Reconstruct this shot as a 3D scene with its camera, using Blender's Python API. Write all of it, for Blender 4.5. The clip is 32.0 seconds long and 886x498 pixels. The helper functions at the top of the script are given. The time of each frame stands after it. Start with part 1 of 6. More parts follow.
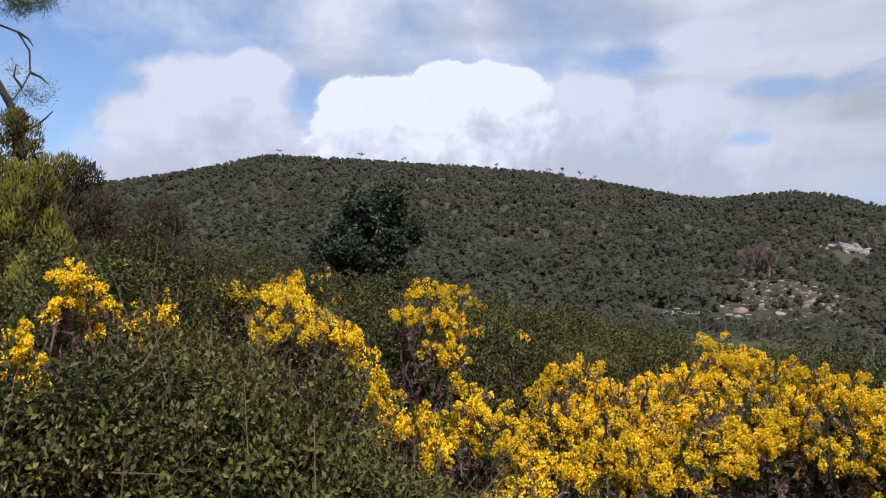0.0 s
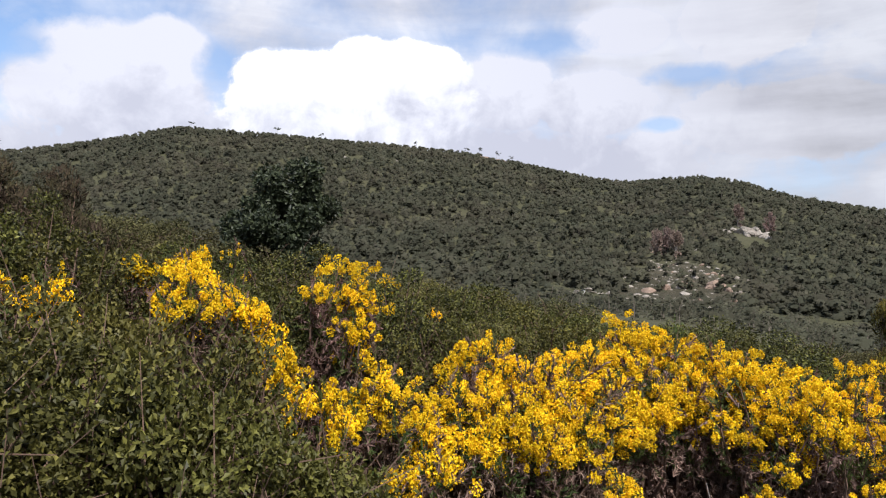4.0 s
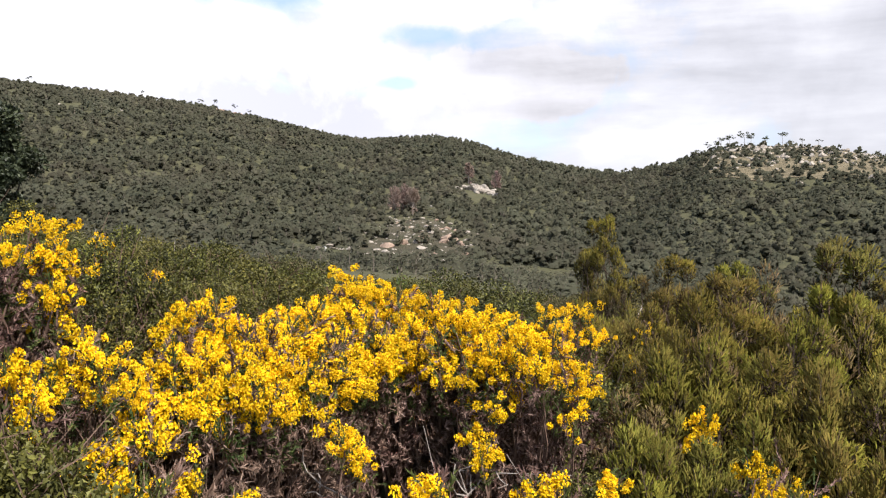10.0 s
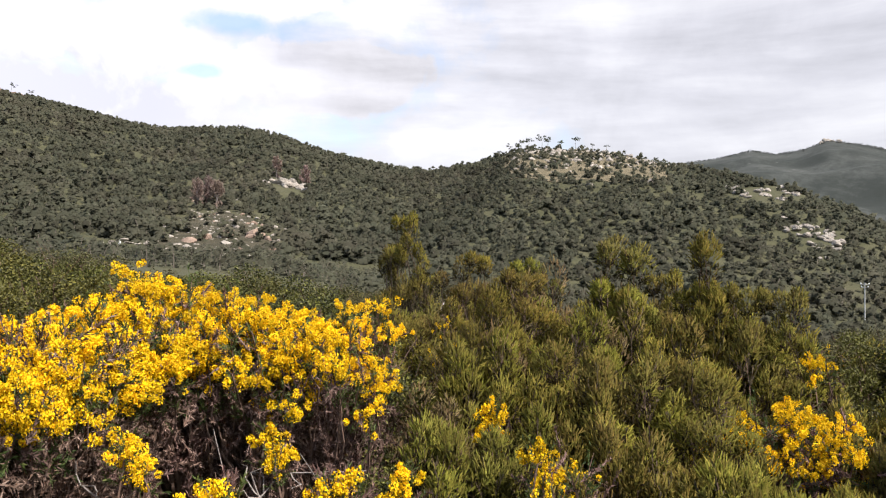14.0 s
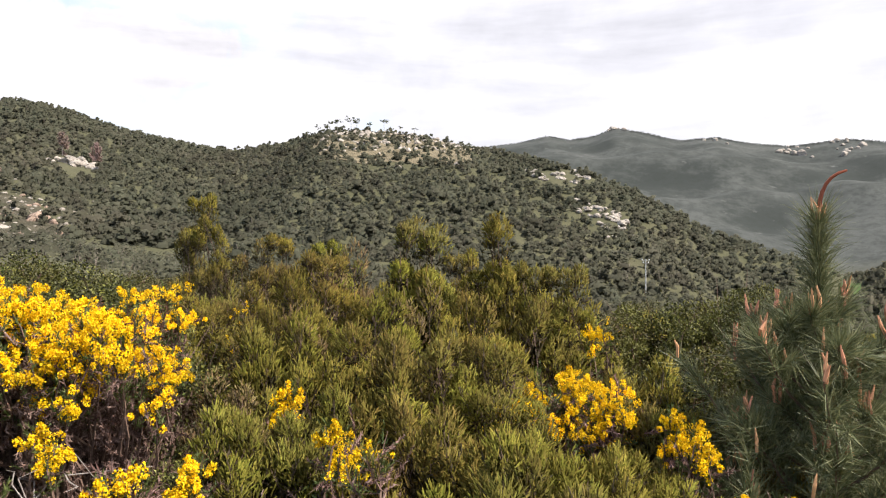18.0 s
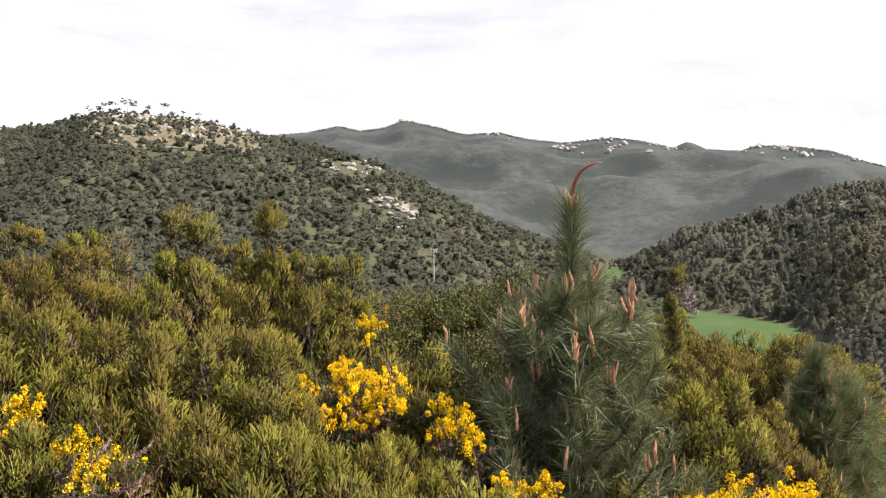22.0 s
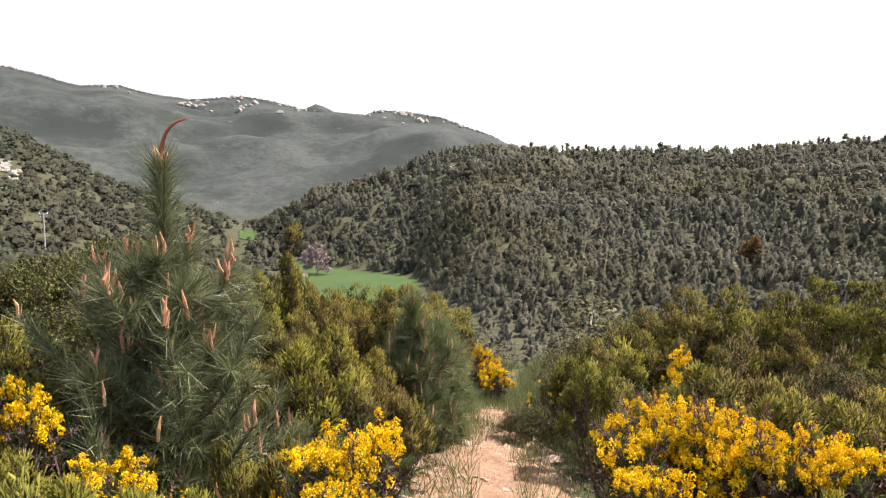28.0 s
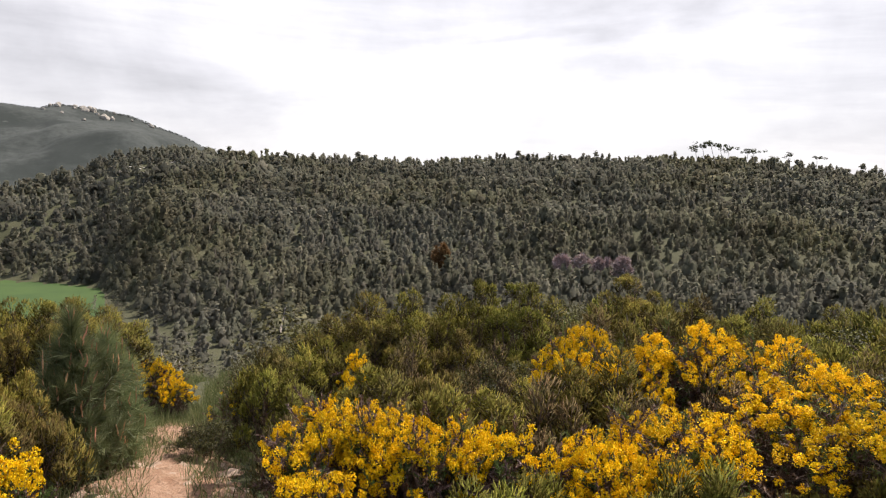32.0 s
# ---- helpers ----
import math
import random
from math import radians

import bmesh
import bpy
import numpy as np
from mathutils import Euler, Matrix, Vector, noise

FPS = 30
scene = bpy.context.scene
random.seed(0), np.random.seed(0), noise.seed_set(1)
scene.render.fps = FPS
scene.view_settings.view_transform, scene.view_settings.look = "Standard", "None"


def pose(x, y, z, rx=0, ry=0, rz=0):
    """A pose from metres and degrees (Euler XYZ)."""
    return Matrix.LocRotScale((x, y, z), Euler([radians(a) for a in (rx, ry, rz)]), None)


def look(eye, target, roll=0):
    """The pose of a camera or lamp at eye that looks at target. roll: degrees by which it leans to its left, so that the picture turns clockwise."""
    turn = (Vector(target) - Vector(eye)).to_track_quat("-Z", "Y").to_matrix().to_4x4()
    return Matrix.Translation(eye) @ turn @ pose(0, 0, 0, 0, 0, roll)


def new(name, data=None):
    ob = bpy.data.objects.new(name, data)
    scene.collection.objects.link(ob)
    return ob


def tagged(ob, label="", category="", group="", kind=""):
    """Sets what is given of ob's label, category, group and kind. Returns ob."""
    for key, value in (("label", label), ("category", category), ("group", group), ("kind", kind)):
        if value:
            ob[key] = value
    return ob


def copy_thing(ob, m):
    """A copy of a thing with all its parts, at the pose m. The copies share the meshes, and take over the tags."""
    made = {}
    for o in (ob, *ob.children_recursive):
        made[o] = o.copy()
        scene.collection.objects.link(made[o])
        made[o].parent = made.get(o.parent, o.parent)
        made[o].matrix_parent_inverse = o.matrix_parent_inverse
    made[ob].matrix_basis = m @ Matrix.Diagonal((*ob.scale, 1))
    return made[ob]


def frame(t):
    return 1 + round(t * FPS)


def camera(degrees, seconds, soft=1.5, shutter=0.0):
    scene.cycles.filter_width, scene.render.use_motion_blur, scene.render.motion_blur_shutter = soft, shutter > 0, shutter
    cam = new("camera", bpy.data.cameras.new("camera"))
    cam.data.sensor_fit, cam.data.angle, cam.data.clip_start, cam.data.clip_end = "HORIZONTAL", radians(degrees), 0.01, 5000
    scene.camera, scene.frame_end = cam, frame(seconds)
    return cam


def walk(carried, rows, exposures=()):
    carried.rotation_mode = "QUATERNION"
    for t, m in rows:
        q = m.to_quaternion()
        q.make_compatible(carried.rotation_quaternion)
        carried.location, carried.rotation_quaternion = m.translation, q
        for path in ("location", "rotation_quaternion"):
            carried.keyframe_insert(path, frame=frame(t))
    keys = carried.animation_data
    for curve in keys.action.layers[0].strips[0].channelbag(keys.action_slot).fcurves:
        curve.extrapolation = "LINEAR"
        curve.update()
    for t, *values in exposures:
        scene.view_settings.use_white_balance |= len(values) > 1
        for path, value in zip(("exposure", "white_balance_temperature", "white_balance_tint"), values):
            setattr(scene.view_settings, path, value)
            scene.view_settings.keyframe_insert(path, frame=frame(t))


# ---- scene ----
# Camera: a phone held at arm's length by somebody who turns on the spot.
# Rows: seconds, x, y, z, bearing (clockwise from +y), tilt up, lean.
ROWS = [
    (0, -0.072, 0.385, 1.691, 0.00, 4.79, 0.51), (0.5, -0.071, 0.386, 1.691, -0.01, 4.52, 0.61), (1, -0.070, 0.387, 1.690, 0.22, 4.59, 0.75),
    (1.5, -0.067, 0.389, 1.689, 0.60, 4.32, 0.57), (2, -0.063, 0.391, 1.688, 2.00, 4.09, 0.82), (2.5, -0.058, 0.392, 1.688, 2.73, 3.69, 0.75),
    (4.5, -0.035, 0.395, 1.686, 6.85, 3.29, 0.93), (5, -0.029, 0.396, 1.686, 7.39, 3.16, 0.88), (5.5, -0.021, 0.397, 1.685, 9.01, 2.62, 0.71),
    (6, -0.013, 0.400, 1.684, 11.14, 2.23, 0.46), (6.5, -0.004, 0.403, 1.684, 12.57, 1.63, 0.41), (7, 0.006, 0.406, 1.683, 14.72, 1.61, 0.21),
    (7.5, 0.015, 0.408, 1.683, 16.12, 1.41, 0.21), (8, 0.025, 0.410, 1.682, 17.54, 1.33, -0.04), (8.5, 0.035, 0.411, 1.681, 19.40, 1.18, -0.12),
    (9, 0.045, 0.411, 1.681, 21.04, 0.91, -0.26), (9.5, 0.054, 0.411, 1.680, 23.09, 0.55, -0.31), (10, 0.063, 0.412, 1.680, 24.71, 0.20, -0.45),
    (10.5, 0.071, 0.412, 1.679, 26.97, -0.46, -0.35), (11, 0.079, 0.413, 1.679, 28.76, -0.37, -0.40), (11.5, 0.086, 0.412, 1.679, 30.29, -0.16, -0.15),
    (12, 0.093, 0.410, 1.679, 31.78, 0.03, -0.14), (12.5, 0.101, 0.408, 1.679, 33.15, 0.10, -0.02), (13, 0.109, 0.404, 1.680, 35.23, 0.09, -0.11),
    (13.5, 0.118, 0.401, 1.680, 37.13, 0.08, -0.04), (14, 0.127, 0.398, 1.681, 38.53, -0.19, -0.16), (14.5, 0.136, 0.394, 1.681, 40.47, -0.06, -0.18),
    (15, 0.144, 0.389, 1.681, 42.26, -0.08, -0.37), (15.5, 0.151, 0.382, 1.682, 44.10, -0.38, -0.62), (17.5, 0.179, 0.354, 1.682, 50.02, -1.21, -0.42),
    (18, 0.189, 0.348, 1.683, 52.26, -1.61, -0.60), (18.5, 0.202, 0.343, 1.682, 54.17, -1.96, -0.59), (19, 0.216, 0.338, 1.681, 56.22, -2.37, -0.15),
    (19.5, 0.229, 0.333, 1.680, 57.99, -2.40, 0.15), (20, 0.242, 0.325, 1.679, 60.44, -2.27, 0.10), (20.5, 0.256, 0.316, 1.677, 62.22, -2.20, -0.55),
    (21, 0.271, 0.304, 1.675, 64.08, -2.26, -0.79), (21.5, 0.288, 0.291, 1.672, 65.54, -2.22, -0.85), (22, 0.306, 0.276, 1.670, 67.35, -2.45, -0.46),
    (22.5, 0.325, 0.258, 1.667, 70.04, -2.83, -0.36), (23, 0.344, 0.238, 1.665, 71.88, -2.96, -0.12), (23.5, 0.362, 0.216, 1.663, 74.43, -3.34, -0.21),
    (24, 0.377, 0.192, 1.661, 76.47, -3.63, -0.57), (24.5, 0.389, 0.170, 1.659, 78.86, -3.93, -0.37), (25, 0.396, 0.152, 1.657, 81.20, -3.96, 0.49),
    (25.5, 0.399, 0.138, 1.657, 83.08, -4.15, 0.07), (27.5, 0.406, 0.090, 1.656, 90.51, -5.24, -0.01), (28, 0.406, 0.076, 1.657, 93.54, -5.47, -0.24),
    (28.5, 0.404, 0.058, 1.659, 96.57, -5.09, 0.33), (29, 0.400, 0.037, 1.661, 99.54, -5.24, 0.27), (29.5, 0.395, 0.014, 1.663, 103.13, -5.01, 0.74),
    (30, 0.390, -0.009, 1.664, 104.96, -4.99, 0.58), (30.5, 0.384, -0.033, 1.665, 108.12, -4.86, 0.79), (31, 0.378, -0.059, 1.665, 110.58, -4.95, 1.07),
    (31.5, 0.371, -0.087, 1.666, 113.03, -4.92, 1.10), (32, 0.365, -0.116, 1.666, 115.16, -4.77, 1.36),
]
cam = camera(58.74, 32.0, soft=1.2)


def held(x, y, z, bearing, tilt, lean):
    a, b = radians(bearing), radians(tilt)
    way = Vector((math.sin(a) * math.cos(b), math.cos(a) * math.cos(b), math.sin(b)))
    return look((x, y, z), Vector((x, y, z)) + way, lean)


EXPOSURES = [(0, 0.0, 5800, 14), (2, 0.08, 5900, 14), (6, 0.46, 6200, 14), (9, 0.66, 6300, 14), (11, 0.82, 6350, 14), (13, 0.80, 6350, 14), (15, 0.70, 6350, 14), (17.5, 0.96, 6450, 14), (19, 1.10, 6500, 14), (25, 1.14, 6500, 14), (28, 1.28, 6500, 14), (30, 0.98, 6500, 14), (32, 0.70, 6500, 14)]
walk(cam, [(t, held(*v)) for t, *v in ROWS], EXPOSURES)

# ---------------------------------------------------------------- light
SUN_BEARING, SUN_HEIGHT = 162.0, 54.0
SKY_BASE, SKY_GLOW = 0.80, -0.26
sun = new("sun", bpy.data.lights.new("sun", "SUN"))
sun.data.energy, sun.data.angle, sun.data.color = 5.0, radians(0.6), (1.0, 0.95, 0.86)
_a, _b = radians(SUN_BEARING), radians(SUN_HEIGHT)
sun.matrix_world = look((math.sin(_a) * math.cos(_b) * 50, math.cos(_a) * math.cos(_b) * 50, math.sin(_b) * 50), (0, 0, 0))

world = bpy.data.worlds.new("sky")
scene.world = world
world.use_nodes = True


def bearing_vector(az, el):
    a, b = radians(az), radians(el)
    return (math.sin(a) * math.cos(b), math.cos(a) * math.cos(b), math.sin(b))


class Net:
    """Short ways to build a node tree."""

    def __init__(self, tree):
        self.tree, self.nodes, self.links = tree, tree.nodes, tree.links

    def node(self, kind, **values):
        n = self.nodes.new(kind)
        for key, v in values.items():
            setattr(n, key, v)
        return n

    def link(self, a, b):
        self.links.new(a, b)

    def put(self, socket, v):
        if isinstance(v, bpy.types.NodeSocket):
            self.links.new(v, socket)
        else:
            socket.default_value = v

    def math(self, op, a, b=0.0, c=0.0, clamp=False):
        n = self.node("ShaderNodeMath", operation=op, use_clamp=clamp)
        for s, v in zip(n.inputs, (a, b, c)):
            self.put(s, v)
        return n.outputs[0]

    def vmath(self, op, a, b=(0, 0, 0), value=False):
        n = self.node("ShaderNodeVectorMath", operation=op)
        self.put(n.inputs[0], a)
        self.put(n.inputs[1], b)
        return n.outputs["Value" if value else "Vector"]

    def mix(self, fac, a, b, blend="MIX"):
        n = self.node("ShaderNodeMix", data_type="RGBA", blend_type=blend)
        self.put(n.inputs[0], fac)
        self.put(n.inputs[6], a)
        self.put(n.inputs[7], b)
        return n.outputs[2]

    def noise(self, vec, scale, detail=4.0, rough=0.55, distortion=0.0):
        n = self.node("ShaderNodeTexNoise")
        if vec is not None:
            self.put(n.inputs["Vector"], vec)
        n.inputs["Scale"].default_value, n.inputs["Detail"].default_value = scale, detail
        n.inputs["Roughness"].default_value, n.inputs["Distortion"].default_value = rough, distortion
        return n.outputs["Fac"]

    def ramp(self, fac, *stops):
        n = self.node("ShaderNodeValToRGB")
        e = n.color_ramp.elements
        while len(e) < len(stops):
            e.new(0.5)
        for el, (p, c) in zip(e, stops):
            el.position = p
            el.color = (*c, 1) if isinstance(c, tuple) else (c, c, c, 1)
        self.put(n.inputs[0], fac)
        return n.outputs[0]


def build_sky():
    t = Net(world.node_tree)
    t.nodes.clear()
    way = t.node("ShaderNodeTexCoord").outputs["Generated"]
    sky = t.node("ShaderNodeTexSky", sky_type="NISHITA", sun_disc=False)
    sky.sun_elevation, sky.sun_rotation = radians(SUN_HEIGHT), radians(SUN_BEARING)
    blue = t.node("ShaderNodeBackground")
    t.link(sky.outputs[0], blue.inputs[0])
    blue.inputs[1].default_value = 0.15
    # a broken deck of cumulus: thicker low down, seen along flat layers
    sep = t.node("ShaderNodeSeparateXYZ")
    t.link(way, sep.inputs[0])
    low = t.vmath("MULTIPLY", way, (1.0, 1.0, 3.0))
    layers = t.vmath("MULTIPLY", way, (1.0, 1.0, 6.5))
    deck = t.noise(low, 2.2, 7.0, 0.55, 0.25)
    puff = t.noise(way, 6.0, 7.0, 0.58, 0.3)
    cover = t.math("ADD", t.math("MULTIPLY", deck, 0.55), t.math("MULTIPLY", puff, 0.5))
    # the deck closes towards the sun and opens away from it
    toward = t.vmath("DOT_PRODUCT", way, bearing_vector(100, 15), value=True)
    cover = t.math("ADD", cover, t.math("MULTIPLY", toward, 0.22))
    lumps = t.math("SUBTRACT", t.noise(way, 15.0, 8.0, 0.6, 0.2), 0.5)

    def square(v):
        return t.math("MULTIPLY", v, v)

    def mound(rows):
        """Highest of some rounded forms: bearing, height, half-width, half-height in degrees."""
        best = None
        for az, el, wide, tall in rows:
            across = t.vmath("DOT_PRODUCT", way, bearing_vector(az + 90, 0), value=True)
            rise = t.math("SUBTRACT", sep.outputs[2], math.sin(radians(el)))
            front = t.vmath("DOT_PRODUCT", way, bearing_vector(az, 0), value=True)
            e = t.math("SQRT", t.math("ADD", square(t.math("DIVIDE", across, math.sin(radians(wide)))), square(t.math("DIVIDE", rise, math.sin(radians(tall))))))
            e = t.math("ADD", e, t.math("MULTIPLY", t.math("LESS_THAN", front, 0.0), 10.0))
            h = t.math("SUBTRACT", 1.0, e)
            best = h if best is None else t.math("MAXIMUM", best, h)
        return best

    # heaped cumulus over the high ridge, the tallest in full sun, with blue between
    tall = mound(((-0.6, 13.4, 9.0, 4.0), (3.8, 15.8, 4.0, 2.3), (-4.8, 14.8, 4.4, 2.4), (0.2, 16.3, 3.2, 1.9)))
    side = mound(((-16.5, 13.2, 6.4, 4.6), (-13.6, 16.2, 3.3, 2.2), (-19.5, 13.0, 4.5, 2.6), (0, 8.6, 29, 4.6), (10.5, 14.4, 4.4, 3.2), (16.5, 13.6, 5.0, 2.6), (19.0, 18.4, 3.6, 1.7), (27.0, 18.6, 5.0, 3.2), (30.0, 12.0, 8.0, 3.0)))
    gaps = mound(((-10.3, 15.6, 1.5, 1.9), (-23.0, 15.2, 2.4, 1.4), (21.6, 12.1, 1.7, 0.5), (12.5, 17.8, 3.8, 1.1), (23.5, 15.4, 3.0, 0.8), (-27.0, 13.8, 2.0, 1.6)))
    lobe = t.math("MULTIPLY", lumps, 0.95)
    gaps = t.math("ADD", gaps, t.math("MULTIPLY", lumps, 2.2))
    gaps = t.math("MULTIPLY", t.ramp(t.math("ADD", gaps, t.math("MULTIPLY", t.math("SUBTRACT", deck, 0.5), 2.0)), (0.05, 0.0), (0.75, 1.0)), 0.8)
    bright = t.ramp(t.math("MULTIPLY_ADD", t.math("ADD", tall, lobe), 2.2, 0.3), (0.14, 0.0), (0.40, 1.0))
    soft = t.ramp(t.math("MULTIPLY_ADD", t.math("ADD", side, lobe), 1.8, 0.3), (0.05, 0.0), (0.60, 1.0))
    soft = t.math("MULTIPLY", soft, t.math("SUBTRACT", 1.0, gaps))
    heap = t.math("MAXIMUM", bright, soft)
    veil = t.math("MULTIPLY", t.ramp(cover, (0.38, 0.0), (0.58, 1.0)), t.math("MULTIPLY_ADD", gaps, -0.8, 0.95))
    mask = t.math("MAXIMUM", veil, heap)
    shade = t.math("ADD", t.math("MULTIPLY", t.noise(layers, 2.0, 7.0, 0.56, 0.35), 0.7), t.math("MULTIPLY", puff, 0.3))
    tone = t.ramp(shade, (0.32, (0.56, 0.56, 0.58)), (0.47, (0.80, 0.80, 0.825)), (0.58, (1.0, 1.0, 1.0)))
    # lit crowns and grey-lilac bases
    crown = t.math("ADD", t.math("MULTIPLY_ADD", sep.outputs[2], 9.0, -1.55), t.math("MULTIPLY", lumps, 3.2))
    lit = t.math("MULTIPLY", t.ramp(crown, (0.0, 0.0), (0.7, 1.0)), t.math("MULTIPLY_ADD", bright, 0.45, 0.55))
    near_heap = t.math("MULTIPLY", heap, t.ramp(t.vmath("DOT_PRODUCT", way, bearing_vector(0, 13), value=True), (0.86, 0.0), (0.95, 1.0)))
    tone = t.mix(near_heap, tone, t.mix(lit, (0.70, 0.71, 0.78, 1), (1.12, 1.12, 1.14, 1)))
    glow = t.math("MULTIPLY_ADD", t.math("MAXIMUM", toward, 0.0), SKY_GLOW, SKY_BASE)
    glare = t.math("POWER", t.math("MAXIMUM", t.vmath("DOT_PRODUCT", way, bearing_vector(112, 24), value=True), 0.0), 9.0)
    glow = t.math("ADD", glow, t.math("MULTIPLY", glare, 0.24))
    cloud = t.node("ShaderNodeBackground")
    t.link(tone, cloud.inputs[0])
    t.put(cloud.inputs[1], glow)
    both = t.node("ShaderNodeMixShader")
    t.put(both.inputs[0], mask)
    t.link(blue.outputs[0], both.inputs[1])
    t.link(cloud.outputs[0], both.inputs[2])
    t.link(both.outputs[0], t.node("ShaderNodeOutputWorld").inputs[0])


build_sky()


# ---------------------------------------------------------------- materials
def material(name, rough=0.8, spec=0.3):
    m = bpy.data.materials.new(name)
    m.use_nodes = True
    t = Net(m.node_tree)
    b = t.nodes["Principled BSDF"]
    b.inputs["Roughness"].default_value = rough
    b.inputs["Specular IOR Level"].default_value = spec
    return m, t, b


def leafy(name, dark, mid, light, rough=0.55, spec=0.35, glow=0.0, patch=3.0, patch_to=None, stand=False, own=0.0, calm=False):
    """Foliage: each leaf its own tone, slow drift over the plant, and some light let through."""
    m, t, b = material(name, rough, spec)
    geo = t.node("ShaderNodeNewGeometry")
    per = geo.outputs["Random Per Island"]
    col = t.ramp(per, (0.0, dark), (0.5, mid), (1.0, light))
    info = t.node("ShaderNodeObjectInfo")
    drift = t.noise(geo.outputs["Position"], patch, 3.0)
    if patch_to:
        col = t.mix(t.ramp(drift, (0.45, 0.0), (0.68, 0.8)), col, (*patch_to, 1))
    each = t.node("ShaderNodeAttribute", attribute_name="tone").outputs["Fac"] if stand else info.outputs["Random"]
    hsv = t.node("ShaderNodeHueSaturation")
    t.link(col, hsv.inputs["Color"])
    value = t.math("MULTIPLY_ADD", each, 0.6 if stand else 0.5, 0.7 if stand else 0.75)
    if own:
        lean = t.math("MULTIPLY_ADD", t.math("FRACT", t.math("MULTIPLY", info.outputs["Random"], 13.7)), 0.036, -0.022)
        value = t.math("MULTIPLY", value, t.math("MULTIPLY_ADD", info.outputs["Random"], own, 1.0 - own * 0.5))
    t.put(hsv.inputs["Value"], value)
    hue = t.math("MULTIPLY_ADD", t.math("FRACT", t.math("MULTIPLY", each, 7.31)), 0.035 if stand else 0.006 if calm else 0.03, 0.482 if stand else 0.5 if calm else 0.485)
    t.put(hsv.inputs["Hue"], t.math("ADD", hue, lean) if own else hue)
    t.link(hsv.outputs[0], b.inputs["Base Color"])
    if glow:
        tr = t.node("ShaderNodeBsdfTranslucent")
        t.link(hsv.outputs[0], tr.inputs[0])
        mx = t.node("ShaderNodeMixShader")
        mx.inputs[0].default_value = glow
        t.link(b.outputs[0], mx.inputs[1])
        t.link(tr.outputs[0], mx.inputs[2])
        t.link(mx.outputs[0], t.nodes["Material Output"].inputs[0])
    return m


def woody(name, dark, light, scale=30.0):
    m, t, b = material(name, 0.85, 0.2)
    geo = t.node("ShaderNodeNewGeometry")
    n = t.noise(geo.outputs["Position"], scale, 5.0)
    t.link(t.mix(t.math("MULTIPLY_ADD", geo.outputs["Random Per Island"], 0.5, t.math("MULTIPLY", n, 0.5)), (*dark, 1), (*light, 1)), b.inputs["Base Color"])
    bump = t.node("ShaderNodeBump")
    bump.inputs["Strength"].default_value, bump.inputs["Distance"].default_value = 0.5, 0.01
    t.link(n, bump.inputs["Height"])
    t.link(bump.outputs[0], b.inputs["Normal"])
    return m


OAK = leafy("oak_leaf", (0.012, 0.014, 0.005), (0.048, 0.050, 0.013), (0.175, 0.168, 0.038), 0.5, 0.2, 0.2, 1.1, (0.112, 0.106, 0.024))
OAK_BROW = leafy("brow_scrub_leaf", (0.034, 0.034, 0.013), (0.078, 0.075, 0.028), (0.160, 0.150, 0.062), 0.6, 0.15, 0.25, 1.1, (0.100, 0.086, 0.040))
OAK_DARK = leafy("dark_evergreen_leaf", (0.014, 0.019, 0.010), (0.028, 0.036, 0.018), (0.055, 0.066, 0.032), 0.5, 0.25, 0.1)
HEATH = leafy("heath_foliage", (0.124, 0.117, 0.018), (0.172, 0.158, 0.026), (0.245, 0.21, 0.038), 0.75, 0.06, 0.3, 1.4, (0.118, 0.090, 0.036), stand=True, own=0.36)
# old shoots are browner; the extra darkness stands for shade between heads
HEATH_OLD_SHADED = leafy("old_shaded_heath_foliage", (0.030, 0.029, 0.012), (0.050, 0.045, 0.019), (0.085, 0.068, 0.036), 0.75, 0.12, 0.15, 2.5, (0.088, 0.060, 0.044), stand=True, own=0.4)
HEATH_DRY = leafy("withered_heath", (0.12, 0.082, 0.038), (0.17, 0.120, 0.054), (0.23, 0.165, 0.08), 0.8, 0.06, 0.2, 1.0, (0.10, 0.095, 0.03), stand=True)
GORSE_GREEN = leafy("gorse_spine", (0.040, 0.060, 0.016), (0.070, 0.10, 0.025), (0.12, 0.14, 0.04), 0.6, 0.25, 0.25)
FLOWER = leafy("gorse_flower", (0.62, 0.34, 0.003), (0.78, 0.49, 0.004), (0.88, 0.62, 0.014), 0.6, 0.12, 0.12, calm=True)
DEAD = leafy("dead_spine", (0.060, 0.036, 0.027), (0.125, 0.076, 0.058), (0.24, 0.165, 0.135), 0.8, 0.15)
ORANGE = leafy("withered_orange", (0.16, 0.08, 0.035), (0.22, 0.12, 0.05), (0.30, 0.17, 0.08), 0.8, 0.1, 0.3)
RUST = leafy("dry_leaf", (0.16, 0.05, 0.02), (0.26, 0.09, 0.04), (0.36, 0.16, 0.08), 0.7, 0.2, 0.3)
NEEDLE_YOUNG = leafy("young_pine_needle", (0.088, 0.108, 0.040), (0.145, 0.165, 0.066), (0.24, 0.25, 0.12), 0.5, 0.25, 0.3)
NEEDLE = leafy("pine_needle", (0.052, 0.062, 0.026), (0.102, 0.112, 0.050), (0.205, 0.205, 0.105), 0.45, 0.35, 0.25)
CANDLE = leafy("pine_candle", (0.36, 0.15, 0.075), (0.50, 0.23, 0.12), (0.60, 0.33, 0.20), 0.6, 0.25)
GRASS = leafy("grass_blade", (0.05, 0.07, 0.022), (0.11, 0.125, 0.045), (0.21, 0.20, 0.09), 0.6, 0.25, 0.35)
